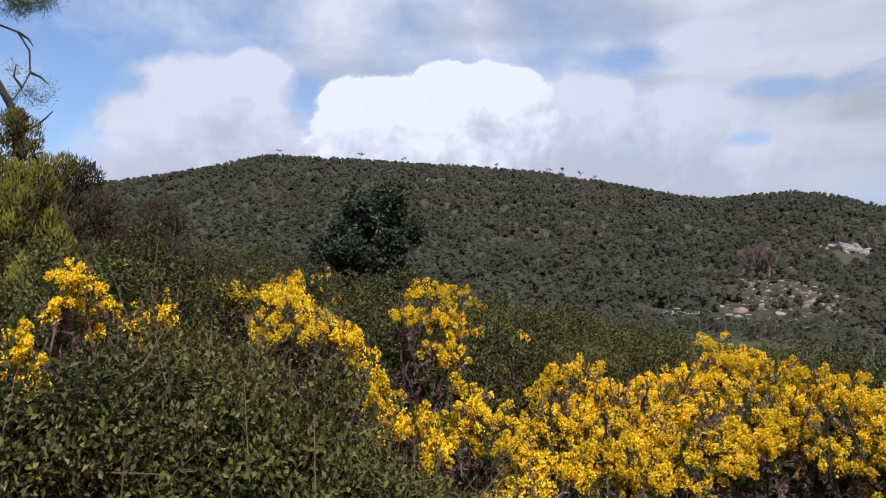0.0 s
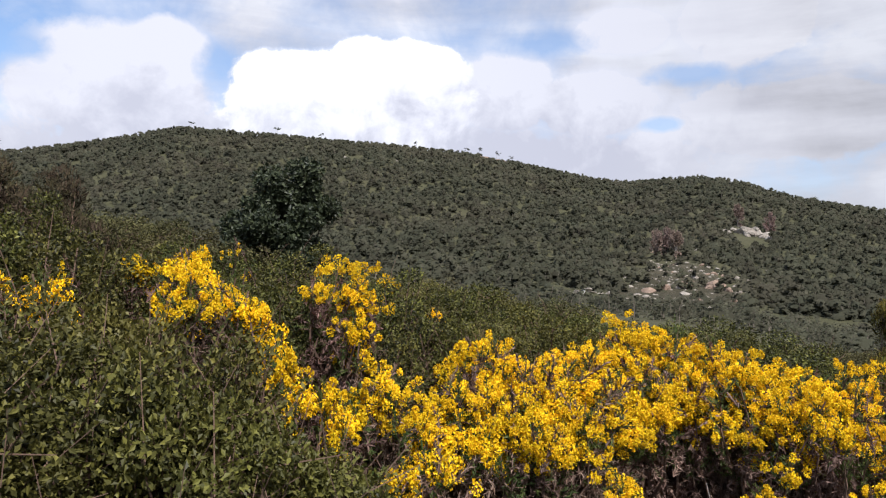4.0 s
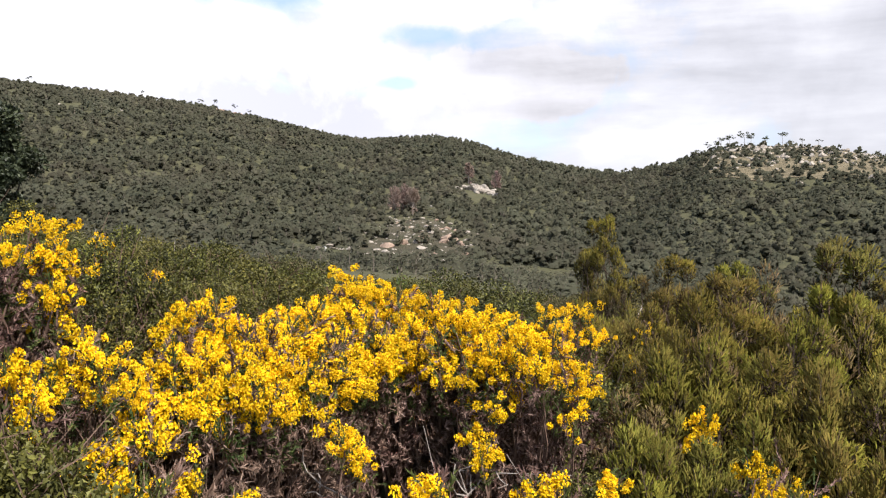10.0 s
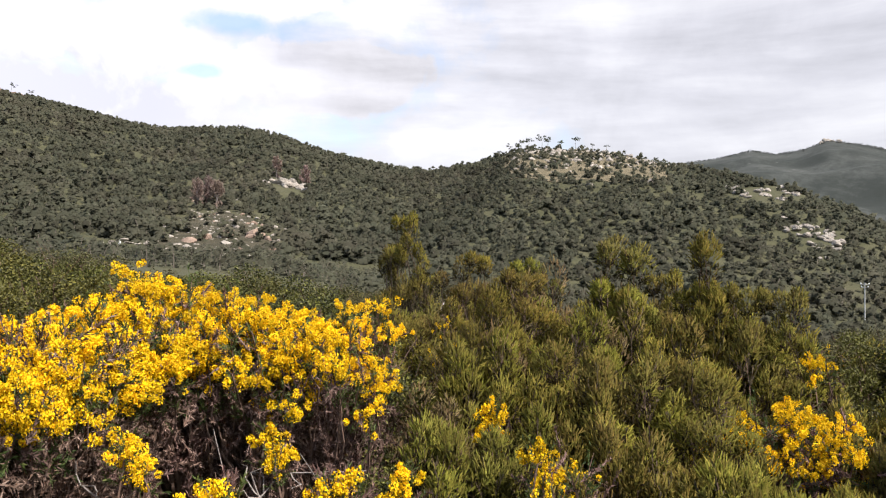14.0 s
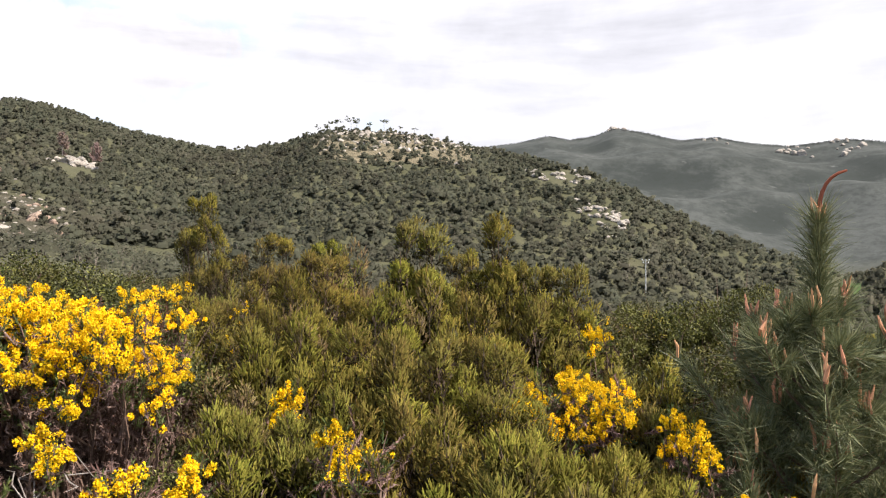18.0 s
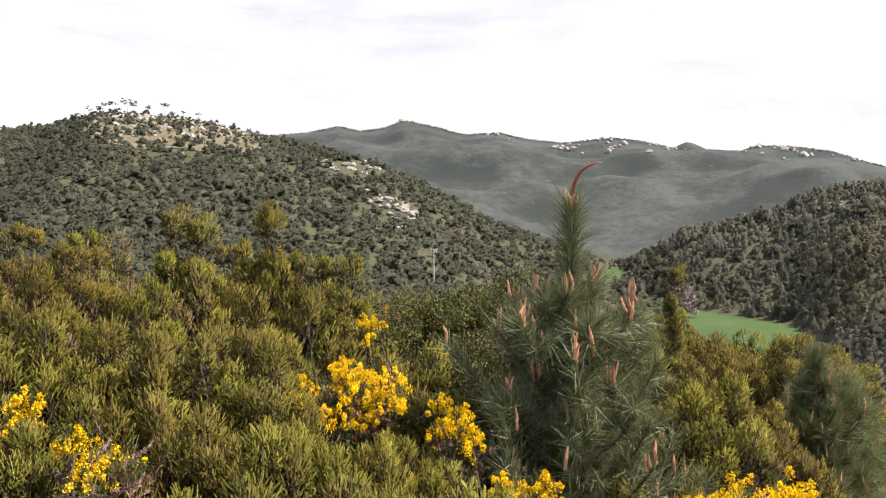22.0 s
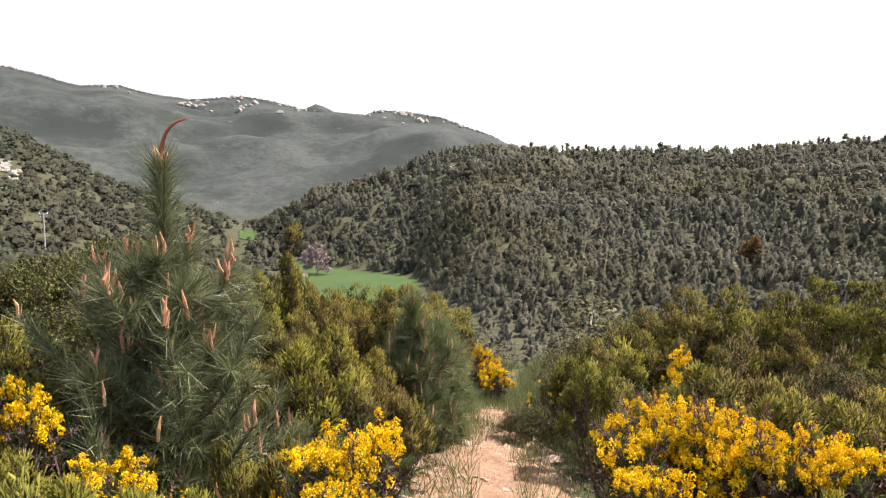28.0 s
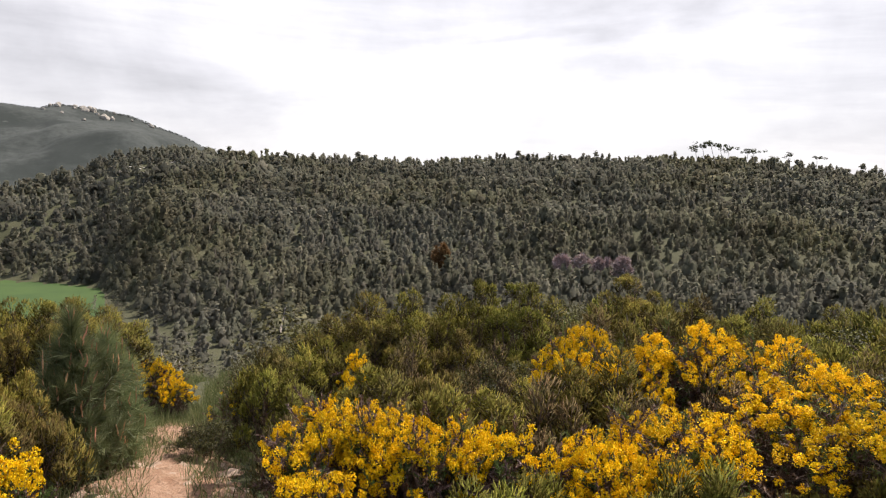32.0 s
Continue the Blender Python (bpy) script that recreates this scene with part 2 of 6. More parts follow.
BARK = woody("grey_bark", (0.10, 0.085, 0.072), (0.34, 0.30, 0.265))
DARK_BARK = woody("dark_pine_bark", (0.022, 0.018, 0.015), (0.07, 0.055, 0.045))
BARK_BROWN = woody("brown_bark", (0.06, 0.038, 0.028), (0.20, 0.13, 0.095))
# wood colours are lifted and greyed to carry the haze over the hills
PINE_FAR = leafy("forest_pine", (0.084, 0.086, 0.060), (0.095, 0.097, 0.067), (0.110, 0.110, 0.076), 0.9, 0.05, 0.6, 0.012, (0.112, 0.105, 0.074), stand=True)
EUCA_FAR = leafy("forest_eucalyptus", (0.122, 0.118, 0.088), (0.146, 0.140, 0.104), (0.180, 0.170, 0.126), 0.85, 0.08, 0.6, 0.012, (0.142, 0.130, 0.068), stand=True)
# distance haze is put into this colour: greyer and bluer than nearer woods
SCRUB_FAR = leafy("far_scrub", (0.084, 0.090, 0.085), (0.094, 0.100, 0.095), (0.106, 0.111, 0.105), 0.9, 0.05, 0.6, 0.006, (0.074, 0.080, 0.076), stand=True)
TRUNK_FAR = woody("forest_trunk", (0.06, 0.05, 0.04), (0.13, 0.11, 0.09), 2.0)


def ground_material():
    m, t, b = material("hill_ground", 0.95, 0.15)
    pos = t.node("ShaderNodeNewGeometry").outputs["Position"]
    broad, mid, fine = t.noise(pos, 0.012, 5.0), t.noise(pos, 0.15, 6.0, 0.65), t.noise(pos, 3.0, 6.0, 0.7)
    c = t.mix(t.ramp(mid, (0.35, 0.0), (0.65, 1.0)), (0.046, 0.048, 0.024, 1), (0.066, 0.064, 0.034, 1))
    c = t.mix(t.ramp(broad, (0.5, 0.0), (0.7, 0.5)), c, (0.07, 0.065, 0.04, 1))
    c = t.mix(t.ramp(fine, (0.5, 0.0), (0.8, 0.5)), c, (0.11, 0.085, 0.055, 1))
    # grey-green ground of the distant range, greyed by distance to stand for haze
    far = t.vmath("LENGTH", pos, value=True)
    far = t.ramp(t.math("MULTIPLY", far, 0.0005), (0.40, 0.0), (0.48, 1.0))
    hazed = t.mix(t.ramp(t.noise(pos, 0.009, 6.0, 0.68), (0.42, 0.0), (0.58, 1.0)), (0.026, 0.030, 0.027, 1), (0.056, 0.060, 0.055, 1))
    hazed = t.mix(t.ramp(t.noise(pos, 0.09, 8.0, 0.75), (0.46, 0.0), (0.62, 0.6)), hazed, (0.021, 0.025, 0.021, 1))
    hazed = t.mix(t.ramp(t.noise(pos, 0.03, 5.0, 0.7), (0.64, 0.0), (0.72, 0.6)), hazed, (0.13, 0.13, 0.122, 1))
    c = t.mix(far, c, hazed)
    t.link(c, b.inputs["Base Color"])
    bump = t.node("ShaderNodeBump")
    bump.inputs["Strength"].default_value, bump.inputs["Distance"].default_value = 0.7, 0.06
    t.link(fine, bump.inputs["Height"])
    t.link(bump.outputs[0], b.inputs["Normal"])
    return m


def soil_material():
    m, t, b = material("red_path_soil", 0.92, 0.2)
    pos = t.node("ShaderNodeNewGeometry").outputs["Position"]
    a, f, g = t.noise(pos, 1.6, 5.0), t.noise(pos, 14.0, 6.0, 0.7), t.noise(pos, 60.0, 4.0)
    c = t.mix(t.ramp(a, (0.35, 0.0), (0.65, 1.0)), (0.25, 0.135, 0.080, 1), (0.37, 0.225, 0.145, 1))
    c = t.mix(t.ramp(f, (0.45, 0.0), (0.75, 0.8)), c, (0.46, 0.32, 0.22, 1))
    c = t.mix(t.ramp(g, (0.48, 0.0), (0.7, 0.75)), c, (0.14, 0.080, 0.050, 1))
    t.link(c, b.inputs["Base Color"])
    bump = t.node("ShaderNodeBump")
    bump.inputs["Strength"].default_value, bump.inputs["Distance"].default_value = 1.0, 0.05
    t.link(f, bump.inputs["Height"])
    t.link(bump.outputs[0], b.inputs["Normal"])
    return m


def rock_material(name, dark, light, scale=0.6):
    m, t, b = material(name, 0.9, 0.2)
    pos = t.node("ShaderNodeNewGeometry").outputs["Position"]
    a, f = t.noise(pos, scale, 6.0, 0.6), t.noise(pos, scale * 9, 6.0, 0.7)
    c = t.mix(t.ramp(a, (0.35, 0.0), (0.7, 1.0)), (*dark, 1), (*light, 1))
    c = t.mix(t.ramp(f, (0.5, 0.0), (0.75, 0.6)), c, (dark[0] * 0.5, dark[1] * 0.5, dark[2] * 0.5, 1))
    t.link(c, b.inputs["Base Color"])
    bump = t.node("ShaderNodeBump")
    bump.inputs["Strength"].default_value, bump.inputs["Distance"].default_value = 0.8, 0.15 / scale
    t.link(f, bump.inputs["Height"])
    t.link(bump.outputs[0], b.inputs["Normal"])
    return m


def field_material():
    m, t, b = material("meadow_green", 0.85, 0.2)
    pos = t.node("ShaderNodeNewGeometry").outputs["Position"]
    a, f = t.noise(pos, 0.05, 5.0), t.noise(pos, 0.9, 6.0, 0.7)
    c = t.mix(t.ramp(a, (0.35, 0.0), (0.65, 1.0)), (0.032, 0.060, 0.014, 1), (0.050, 0.082, 0.019, 1))
    c = t.mix(t.ramp(f, (0.45, 0.0), (0.8, 0.5)), c, (0.028, 0.054, 0.015, 1))
    t.link(c, b.inputs["Base Color"])
    return m


GROUND, SOIL, MEADOW = ground_material(), soil_material(), field_material()
ROCK = rock_material("pale_granite", (0.18, 0.155, 0.13), (0.43, 0.385, 0.325), 0.4)
ROCK_PINK = rock_material("pinkish_granite", (0.20, 0.14, 0.105), (0.38, 0.28, 0.21), 0.4)
CRAG = rock_material("dry_ochre_crag", (0.10, 0.084, 0.050), (0.20, 0.165, 0.105), 0.12)
EARTH = rock_material("dry_stony_earth", (0.044, 0.040, 0.024), (0.088, 0.076, 0.050), 0.12)
STONE = rock_material("path_stone", (0.30, 0.20, 0.14), (0.52, 0.39, 0.29), 9.0)

# ---------------------------------------------------------------- the lie of the land
RNG = np.random.default_rng(7)
# skyline of the wooded hills round the valley: bearing, height in degrees of the treetops
CREST = ((-60, 6.0), (-40, 7.0), (-26, 8.2), (-21, 9.2), (-16, 10.4), (-13, 11.3), (-6, 11.2), (3, 10.8), (9, 10.2), (16.4, 8.6),
         (19, 8.2), (24, 8.5), (26.5, 8.1), (30, 6.9), (36, 5.6), (40, 6.1), (44, 7.2), (48, 7.1), (51, 6.8), (53, 6.2),
         (57, 5.4), (60, 4.8), (63, 3.8), (67, 2.1), (71, -0.3), (75, -1.6), (80, -3.4), (84.5, -1.0), (89.5, 0.2), (92, 1.4),
         (96.3, 2.3), (102, 2.0), (107, 1.8), (114, 1.8), (120, 2.2), (125, 2.3), (134, 2.4), (139, 2.1), (145, 1.4), (170, 2.0))
CREST_FAR = ((-60, 850), (20, 850), (30, 760), (36, 700), (48, 620), (57, 560), (63, 480), (71, 430), (80, 400), (85, 400), (92, 430), (102, 450), (120, 440), (170, 430))
TREE_TOP = ((-60, 4.2), (20, 4.2), (40, 2.8), (62, 3), (80, 4), (92, 4.6), (100, 5.2), (170, 5.6))
FOOT = ((-60, 240), (25, 250), (45, 230), (60, 250), (72, 300), (80, 340), (82, 345), (86, 310), (91.5, 285), (94, 225), (97, 190), (104, 180), (170, 170))
FLOOR = ((-60, 2), (10, 0), (25, -2), (45, -14), (57, -20), (67, -25), (78, -34), (84, -36), (96, -36), (110, -36), (170, -30))
BACK = ((30, 2.0), (40, 3.5), (50, 5.2), (55.7, 5.75), (57.5, 5.95), (59.9, 6.45), (61.5, 6.14), (63.2, 6.36), (64.6, 6.86), (66.5, 6.5), (68.9, 5.85), (71.5, 5.93), (73.7, 5.42),
        (76.1, 5.15), (79.4, 5.42), (81.0, 5.22), (82.8, 4.8), (84.0, 4.46), (86.8, 4.32), (88.0, 4.2), (89.0, 4.52), (91.3, 4.4), (93.5, 4.02), (95.0, 3.45), (97, 2.75), (101, 0.6), (110, -1.0))
BROW = ((-60, 20), (60, 18), (80, 15), (90, 14), (100, 16), (112, 14), (170, 14))
EYE_Z, BACK_FAR = 1.65, 1600.0


def by_bearing(table, az):
    xs, ys = np.array([p[0] for p in table], float), np.array([p[1] for p in table], float)
    return (np.interp(az - 0.8, xs, ys) + np.interp(az, xs, ys) * 2 + np.interp(az + 0.8, xs, ys)) / 4


def waves(x, y, size):
    """Cheap smooth noise, about -1 to 1, with lumps of that size."""
    u, v = x * (6.283 / size), y * (6.283 / size)
    return 0.4 * np.sin(u + 1.3 * np.sin(0.7 * v)) + 0.35 * np.sin(0.83 * v - 0.6 * u + 2.0) + 0.25 * np.sin(1.71 * u + 1.37 * v + 0.5)


def ease(s):
    s = np.clip(s, 0, 1)
    return s * s * (3 - 2 * s)


def ground(x, y):
    x, y = np.asarray(x, float), np.asarray(y, float)
    r, az = np.hypot(x, y), np.degrees(np.arctan2(x, y))
    az = np.where(az < -100, az + 360, az)
    lean = 0.14 * np.cos(np.radians(az - 110))
    brow = by_bearing(BROW, az)
    near = -lean * np.minimum(r, brow) + 0.05 * waves(x, y, 3.1) * np.clip(r / 4, 0, 1)
    floor_z, foot = by_bearing(FLOOR, az), by_bearing(FOOT, az)
    crest_r = by_bearing(CREST_FAR, az)
    crest_z = EYE_Z + crest_r * np.tan(np.radians(by_bearing(CREST, az))) - by_bearing(TREE_TOP, az)
    back_z = EYE_Z + BACK_FAR * np.tan(np.radians(np.interp(az, [p[0] for p in BACK], [p[1] for p in BACK]))) - 1.5
    s = np.clip((r - brow) / (150.0 - brow), 0, 1)
    z = near + (floor_z - near) * s * (1.55 - 0.55 * s)
    s = np.clip((r - foot) / (crest_r - foot), 0, 1)
    rise = 0.75 * s + 0.25 * ease(s)
    bumps = (2.5 * waves(x, y, 90) + 1.2 * waves(y, x, 37)) * np.sin(np.pi * s)
    z = np.where(r > foot, floor_z + (crest_z - floor_z) * rise + bumps, z)
    dip = np.minimum(crest_z - 25, 10.0)
    s2 = np.clip((r - crest_r) / 300.0, 0, 1)
    z = np.where(r > crest_r, crest_z + (dip - crest_z) * ease(s2), z)
    s3 = np.clip((r - 900) / (BACK_FAR - 900), 0, 1)
    z = np.where(r > 900, z + (np.maximum(back_z, dip) - z) * (0.6 * s3 + 0.4 * ease(s3)) + (20 * waves(x, y, 380) + 7 * waves(y, x, 150) + 4 * np.sin(np.radians(az) * 31 + 1.3 * np.sin(r / 150.0))) * np.sin(np.pi * s3), z)
    s4 = np.clip((r - BACK_FAR) / 900.0, 0, 1)
    z = np.where(r > BACK_FAR, z + (0.0 - z) * ease(s4), z)
    # one more summit behind the range
    peak = EYE_Z + 2900 * math.tan(radians(5.1))
    return np.where(r > BACK_FAR + 300, np.maximum(z, peak - np.abs(az - 84.7) * 26 - np.abs(r - 2900) * 0.35 + 6 * waves(x, y, 160)), z)


def spot(az, r, sink=0.0):
    """The point on the ground at a bearing and distance from where the camera turns."""
    a = radians(az)
    x, y = r * math.sin(a), r * math.cos(a)
    return x, y, float(ground(x, y)) - sink


# ---------------------------------------------------------------- mesh helpers
def raw_mesh(name, verts, faces, mats, index=None, smooth=False, normals=None):
    """A mesh from arrays: verts (n, 3), faces (m, k)."""
    me = bpy.data.meshes.new(name)
    verts, faces = np.asarray(verts, np.float32), np.asarray(faces, np.int32)
    n, k = faces.shape
    me.vertices.add(len(verts))
    me.vertices.foreach_set("co", verts.ravel())
    me.loops.add(n * k)
    me.loops.foreach_set("vertex_index", faces.ravel())
    me.polygons.add(n)
    me.polygons.foreach_set("loop_start", np.arange(0, n * k, k, dtype=np.int32))
    if index is not None:
        me.polygons.foreach_set("material_index", np.asarray(index, np.int32))
    me.polygons.foreach_set("use_smooth", np.full(n, smooth))
    for m in mats if isinstance(mats, (list, tuple)) else [mats]:
        me.materials.append(m)
    me.update(calc_edges=True)
    if normals is not None:
        me.normals_split_custom_set_from_vertices(unit(np.asarray(normals, np.float32)))
    return me


def part(name, data, parent, label=""):
    """Links a mesh as one part under a thing."""
    ob = new(name, data)
    ob.parent = parent
    return tagged(ob, label) if label else ob


def unit(v):
    return v / np.maximum(np.linalg.norm(v, axis=-1, keepdims=True), 1e-9)


def tubes(lines, sides=4):
    """Tapered limbs. lines: (points (p, 3), radii (p))."""
    vs, fs, base = [], [], 0
    for pts, rad in lines:
        pts, rad = np.asarray(pts, float), np.asarray(rad, float)
        tan = unit(np.gradient(pts, axis=0))
        side = unit(np.cross(tan, np.array([0.31, 0.93, 0.17])))
        other = np.cross(tan, side)
        ang = np.arange(sides) * (2 * np.pi / sides)
        ring = pts[:, None] + rad[:, None, None] * (np.cos(ang)[None, :, None] * side[:, None] + np.sin(ang)[None, :, None] * other[:, None])
        vs.append(ring.reshape(-1, 3))
        p = len(pts)
        i, j = np.meshgrid(np.arange(p - 1), np.arange(sides), indexing="ij")
        a, b = base + i * sides + j, base + i * sides + (j + 1) % sides
        fs.append(np.stack([a, b, b + sides, a + sides], -1).reshape(-1, 4))
        base += p * sides
    return np.concatenate(vs), np.concatenate(fs)


def leaves(pos, way, length, width, rng, fold=0.25, face=None):
    """Folded four-cornered leaves: base, two flanks, tip."""
    n = len(pos)
    way = unit(way)
    aim = rng.normal(size=(n, 3)) if face is None else face + rng.normal(size=(n, 3)) * 0.5
    side = unit(np.cross(way, unit(aim)))
    nor = np.cross(side, way)
    ln = np.broadcast_to(np.asarray(length, float), (n,))[:, None]
    wd = np.broadcast_to(np.asarray(width, float), (n,))[:, None]
    mid = pos + way * ln * 0.5 + nor * wd * fold
    v = np.stack([pos, mid + side * wd * 0.5, pos + way * ln, mid - side * wd * 0.5], 1).reshape(-1, 3)
    return v, np.arange(4 * n).reshape(n, 4)


def blades(pos, way, length, width, rng):
    """Thin pointed blades, one triangle each."""
    n = len(pos)
    way = unit(way)
    side = unit(np.cross(way, unit(rng.normal(size=(n, 3)))))
    ln = np.broadcast_to(np.asarray(length, float), (n,))[:, None]
    wd = np.broadcast_to(np.asarray(width, float), (n,))[:, None]
    v = np.stack([pos - side * wd * 0.5, pos + side * wd * 0.5, pos + way * ln], 1).reshape(-1, 3)
    return v, np.arange(3 * n).reshape(n, 3)


def limb(a, b, rng, bend=0.12, p=5):
    """A crooked line from a to b."""
    s = np.linspace(0, 1, p)[:, None]
    a, b = np.asarray(a, float), np.asarray(b, float)
    d = np.linalg.norm(b - a)
    off = np.cumsum(rng.normal(size=(p, 3)), 0) * d * bend * 0.4
    return a + (b - a) * s + off * np.sin(np.pi * s * 0.5) - off[-1] * s


def along(line, s):
    k = s * (len(line) - 1)
    i = np.minimum(k.astype(int), len(line) - 2)
    return line[i] + (line[i + 1] - line[i]) * (k - i)[:, None]


# ---------------------------------------------------------------- ground sheet
def build_ground():
    az = np.concatenate([np.arange(-45, 155, 0.5), np.arange(155, 315, 4.0)])
    r = np.concatenate([[0.02], np.arange(0.4, 24, 0.4), np.geomspace(24, 240, 50), np.arange(247, 900, 7.0), np.arange(905, 1570, 11.0), [1578, 1590, 1600, 1610, 1625, 1660], np.geomspace(1720, 2700, 10), np.arange(2760, 3100, 40), [3300, 3700, 4500]])
    A, R = np.meshgrid(np.radians(az), r, indexing="ij")
    X, Y = R * np.sin(A), R * np.cos(A)
    V = np.stack([X, Y, ground(X, Y)], -1).reshape(-1, 3)
    n, p = len(az), len(r)
    i, j = np.meshgrid(np.arange(n), np.arange(p - 1), indexing="ij")
    a, b = i * p + j, ((i + 1) % n) * p + j
    F = np.stack([a, a + 1, b + 1, b], -1).reshape(-1, 4)
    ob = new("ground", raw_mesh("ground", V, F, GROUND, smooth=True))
    tagged(ob, "scrubby hillside and valley ground of dry soil", "ground", kind="structure")


build_ground()


# ---------------------------------------------------------------- shrubs
def dome_tips(n, rx, rz, rng, low=0.15, rough=1.0):
    """Ends of stems over an uneven dome."""
    ang = np.arange(n) * 2.39996 + rng.uniform(0, 6.28) + rng.normal(size=n) * 0.25
    up = low + (1 - low) * np.sqrt((np.arange(n) + rng.uniform(0.2, 0.8, n)) / n)
    rad = np.sqrt(np.clip(1 - ((up - low) / (1 - low)) ** 2 * 0.94, 0, 1)) * (0.95 + rng.uniform(-0.25, 0.15, n) * rough)
    return np.stack([np.cos(ang) * rad * rx, np.sin(ang) * rad * rx, up * rz * (0.97 + rng.uniform(-0.17, 0.11, n) * rough)], 1)


def stem_line(tip, rng):
    root = np.array([tip[0] * 0.15, tip[1] * 0.15, -0.06]) + rng.normal(size=3) * 0.02
    return limb(root, tip, rng, 0.2)


def twigs_on(line, per, twig, spread, up, rng, lo=0.55):
    """Side twigs near the end of a stem: (ends (n, 2, 3), ways)."""
    tip = line[-1]
    base = along(line, rng.uniform(lo, 1.0, per))
    out = unit(tip * np.array([1, 1, 0.4]))
    d = unit(out[None] * 0.6 + rng.normal(size=(per, 3)) * spread + np.array([0, 0, up]))
    ln = twig * rng.uniform(0.6, 1.25, per)
    return np.stack([base, base + d * ln[:, None]], 1), d


def twig_lines(ends, r0):
    return [(e, np.array([r0, r0 * 0.35])) for e in ends]


def stems_and_twigs(rng, tips, per, twig, spread, up, r0=0.014, lo=0.55):
    lines, ends, ways = [], [], []
    for tip in tips:
        line = stem_line(tip, rng)
        lines.append((line, np.linspace(r0, r0 * 0.3, len(line))))
        e, d = twigs_on(line, per, twig, spread, up, rng, lo)
        lines += twig_lines(e, r0 * 0.28)
        ends.append(e)
        ways.append(d)
    return lines, np.concatenate(ends), np.concatenate(ways)


def spread_on(ends, n, rng, lo=0.0, hi=1.0):
    k = rng.integers(0, len(ends), n)
    s = rng.uniform(lo, hi, n)[:, None]
    return ends[k, 0] + (ends[k, 1] - ends[k, 0]) * s, k


def in_lumps(tips, n, size, rng):
    """Points in rounded masses about the tips: (points, which tip, outward)."""
    k = rng.integers(0, len(tips), n)
    q = unit(rng.normal(size=(n, 3)))
    return tips[k] + q * np.asarray(size) * np.sqrt(rng.uniform(0.15, 1, n))[:, None], k, q


def grown(ob):
    """Notes the height that the plant has really reached."""
    tops = []
    for p in ob.children_recursive:
        v = np.empty(len(p.data.vertices) * 3, np.float32)
        p.data.vertices.foreach_get("co", v)
        tops.append(np.percentile(v[2::3], 99.7))
    ob["height"] = float(max(tops))
    return ob


def oak_shrub(seed, rx, rz, count, leaf, mat, label, stems=24, rust=0, low=0.3, lump=0.15):
    rng = np.random.default_rng(seed)
    ob = tagged(new("evergreen_oak_shrub"), label, "shrub", "evergreen scrub")
    tips = dome_tips(stems, rx, rz - lump * 0.6, rng, low)
    lines, ends, ways = stems_and_twigs(rng, tips, 9, 0.30, 0.8, 0.25, 0.012, 0.5)
    part("woody_frame", raw_mesh("oak_wood", *tubes(lines, 3), BARK_BROWN), ob, "thin grey-brown twigs")
    p, k, q = in_lumps(tips, int(count * 0.86), (lump, lump, lump * 0.7), rng)
    p2, k2 = spread_on(ends, count - len(p), rng, 0.2, 1.0)
    p, q = np.vstack([p, p2]), np.vstack([q, ways[k2]])
    d = q * 0.5 + rng.normal(size=p.shape) * 0.7 + np.array([0, 0, 0.1])
    part("foliage", raw_mesh("oak_leaves", *leaves(p, d, leaf * rng.uniform(0.7, 1.25, count), leaf * 0.62, rng, 0.25, q * 0.7 + np.array([0, 0, 0.8])), mat), ob, "small glossy leathery leaves")
    if rust:
        p = tips[-3] + rng.normal(size=(rust, 3)) * np.array([0.05, 0.05, 0.09])
        sprig = part("dry_sprig", raw_mesh("oak_dry", *leaves(p, rng.normal(size=p.shape) + np.array([0, 0, 0.4]), leaf * 0.95, leaf * 0.55, rng), RUST), ob)
        tagged(sprig, "rust-red withered leaves", kind="stuff")
    return grown(ob)


def plume(base, way, ln, n, rng, size, wide, spread=0.5):
    """Short leaflets standing off a shoot, thinner towards its end."""
    s = np.sort(rng.uniform(0, 1, (len(base), n)), 1)
    p = base[:, None] + way[:, None] * (s * ln[:, None])[:, :, None]
    d = way[:, None] * 0.8 + rng.normal(size=(len(base), n, 3)) * spread
    sz = size * (1.15 - 0.5 * s) * rng.uniform(0.8, 1.2, s.shape)
    return blades(p.reshape(-1, 3), d.reshape(-1, 3), sz.ravel(), wide, rng)


def fingers(base, way, ln, rad, rng, sides=4, rings=((0.0, 0.55), (0.35, 1.0), (0.78, 0.85), (1.0, 0.15))):
    """Many small tapering shoots as closed-looking tubes, each one island."""
    n = len(base)
    side = unit(np.cross(way, rng.normal(size=(n, 3))))
    other = np.cross(way, side)
    ang = np.arange(sides) * (2 * np.pi / sides)
    rows = []
    for s, f in rings:
        r = (rad * f * rng.uniform(0.8, 1.2, n))[:, None, None]
        c = base + way * (ln * s)[:, None] + rng.normal(size=(n, 3)) * rad[:, None] * 0.15
        rows.append(c[:, None] + r * (np.cos(ang)[None, :, None] * side[:, None] + np.sin(ang)[None, :, None] * other[:, None]))
    v = np.stack(rows, 1)
    k = len(rings)
    i, j = np.meshgrid(np.arange(k - 1), np.arange(sides), indexing="ij")
    a, c = i * sides + j, i * sides + (j + 1) % sides
    f = np.stack([a, c, c + sides, a + sides], -1).reshape(-1, 4)
    return v.reshape(-1, 3), (f[None] + (np.arange(n) * k * sides)[:, None, None]).reshape(-1, 4)


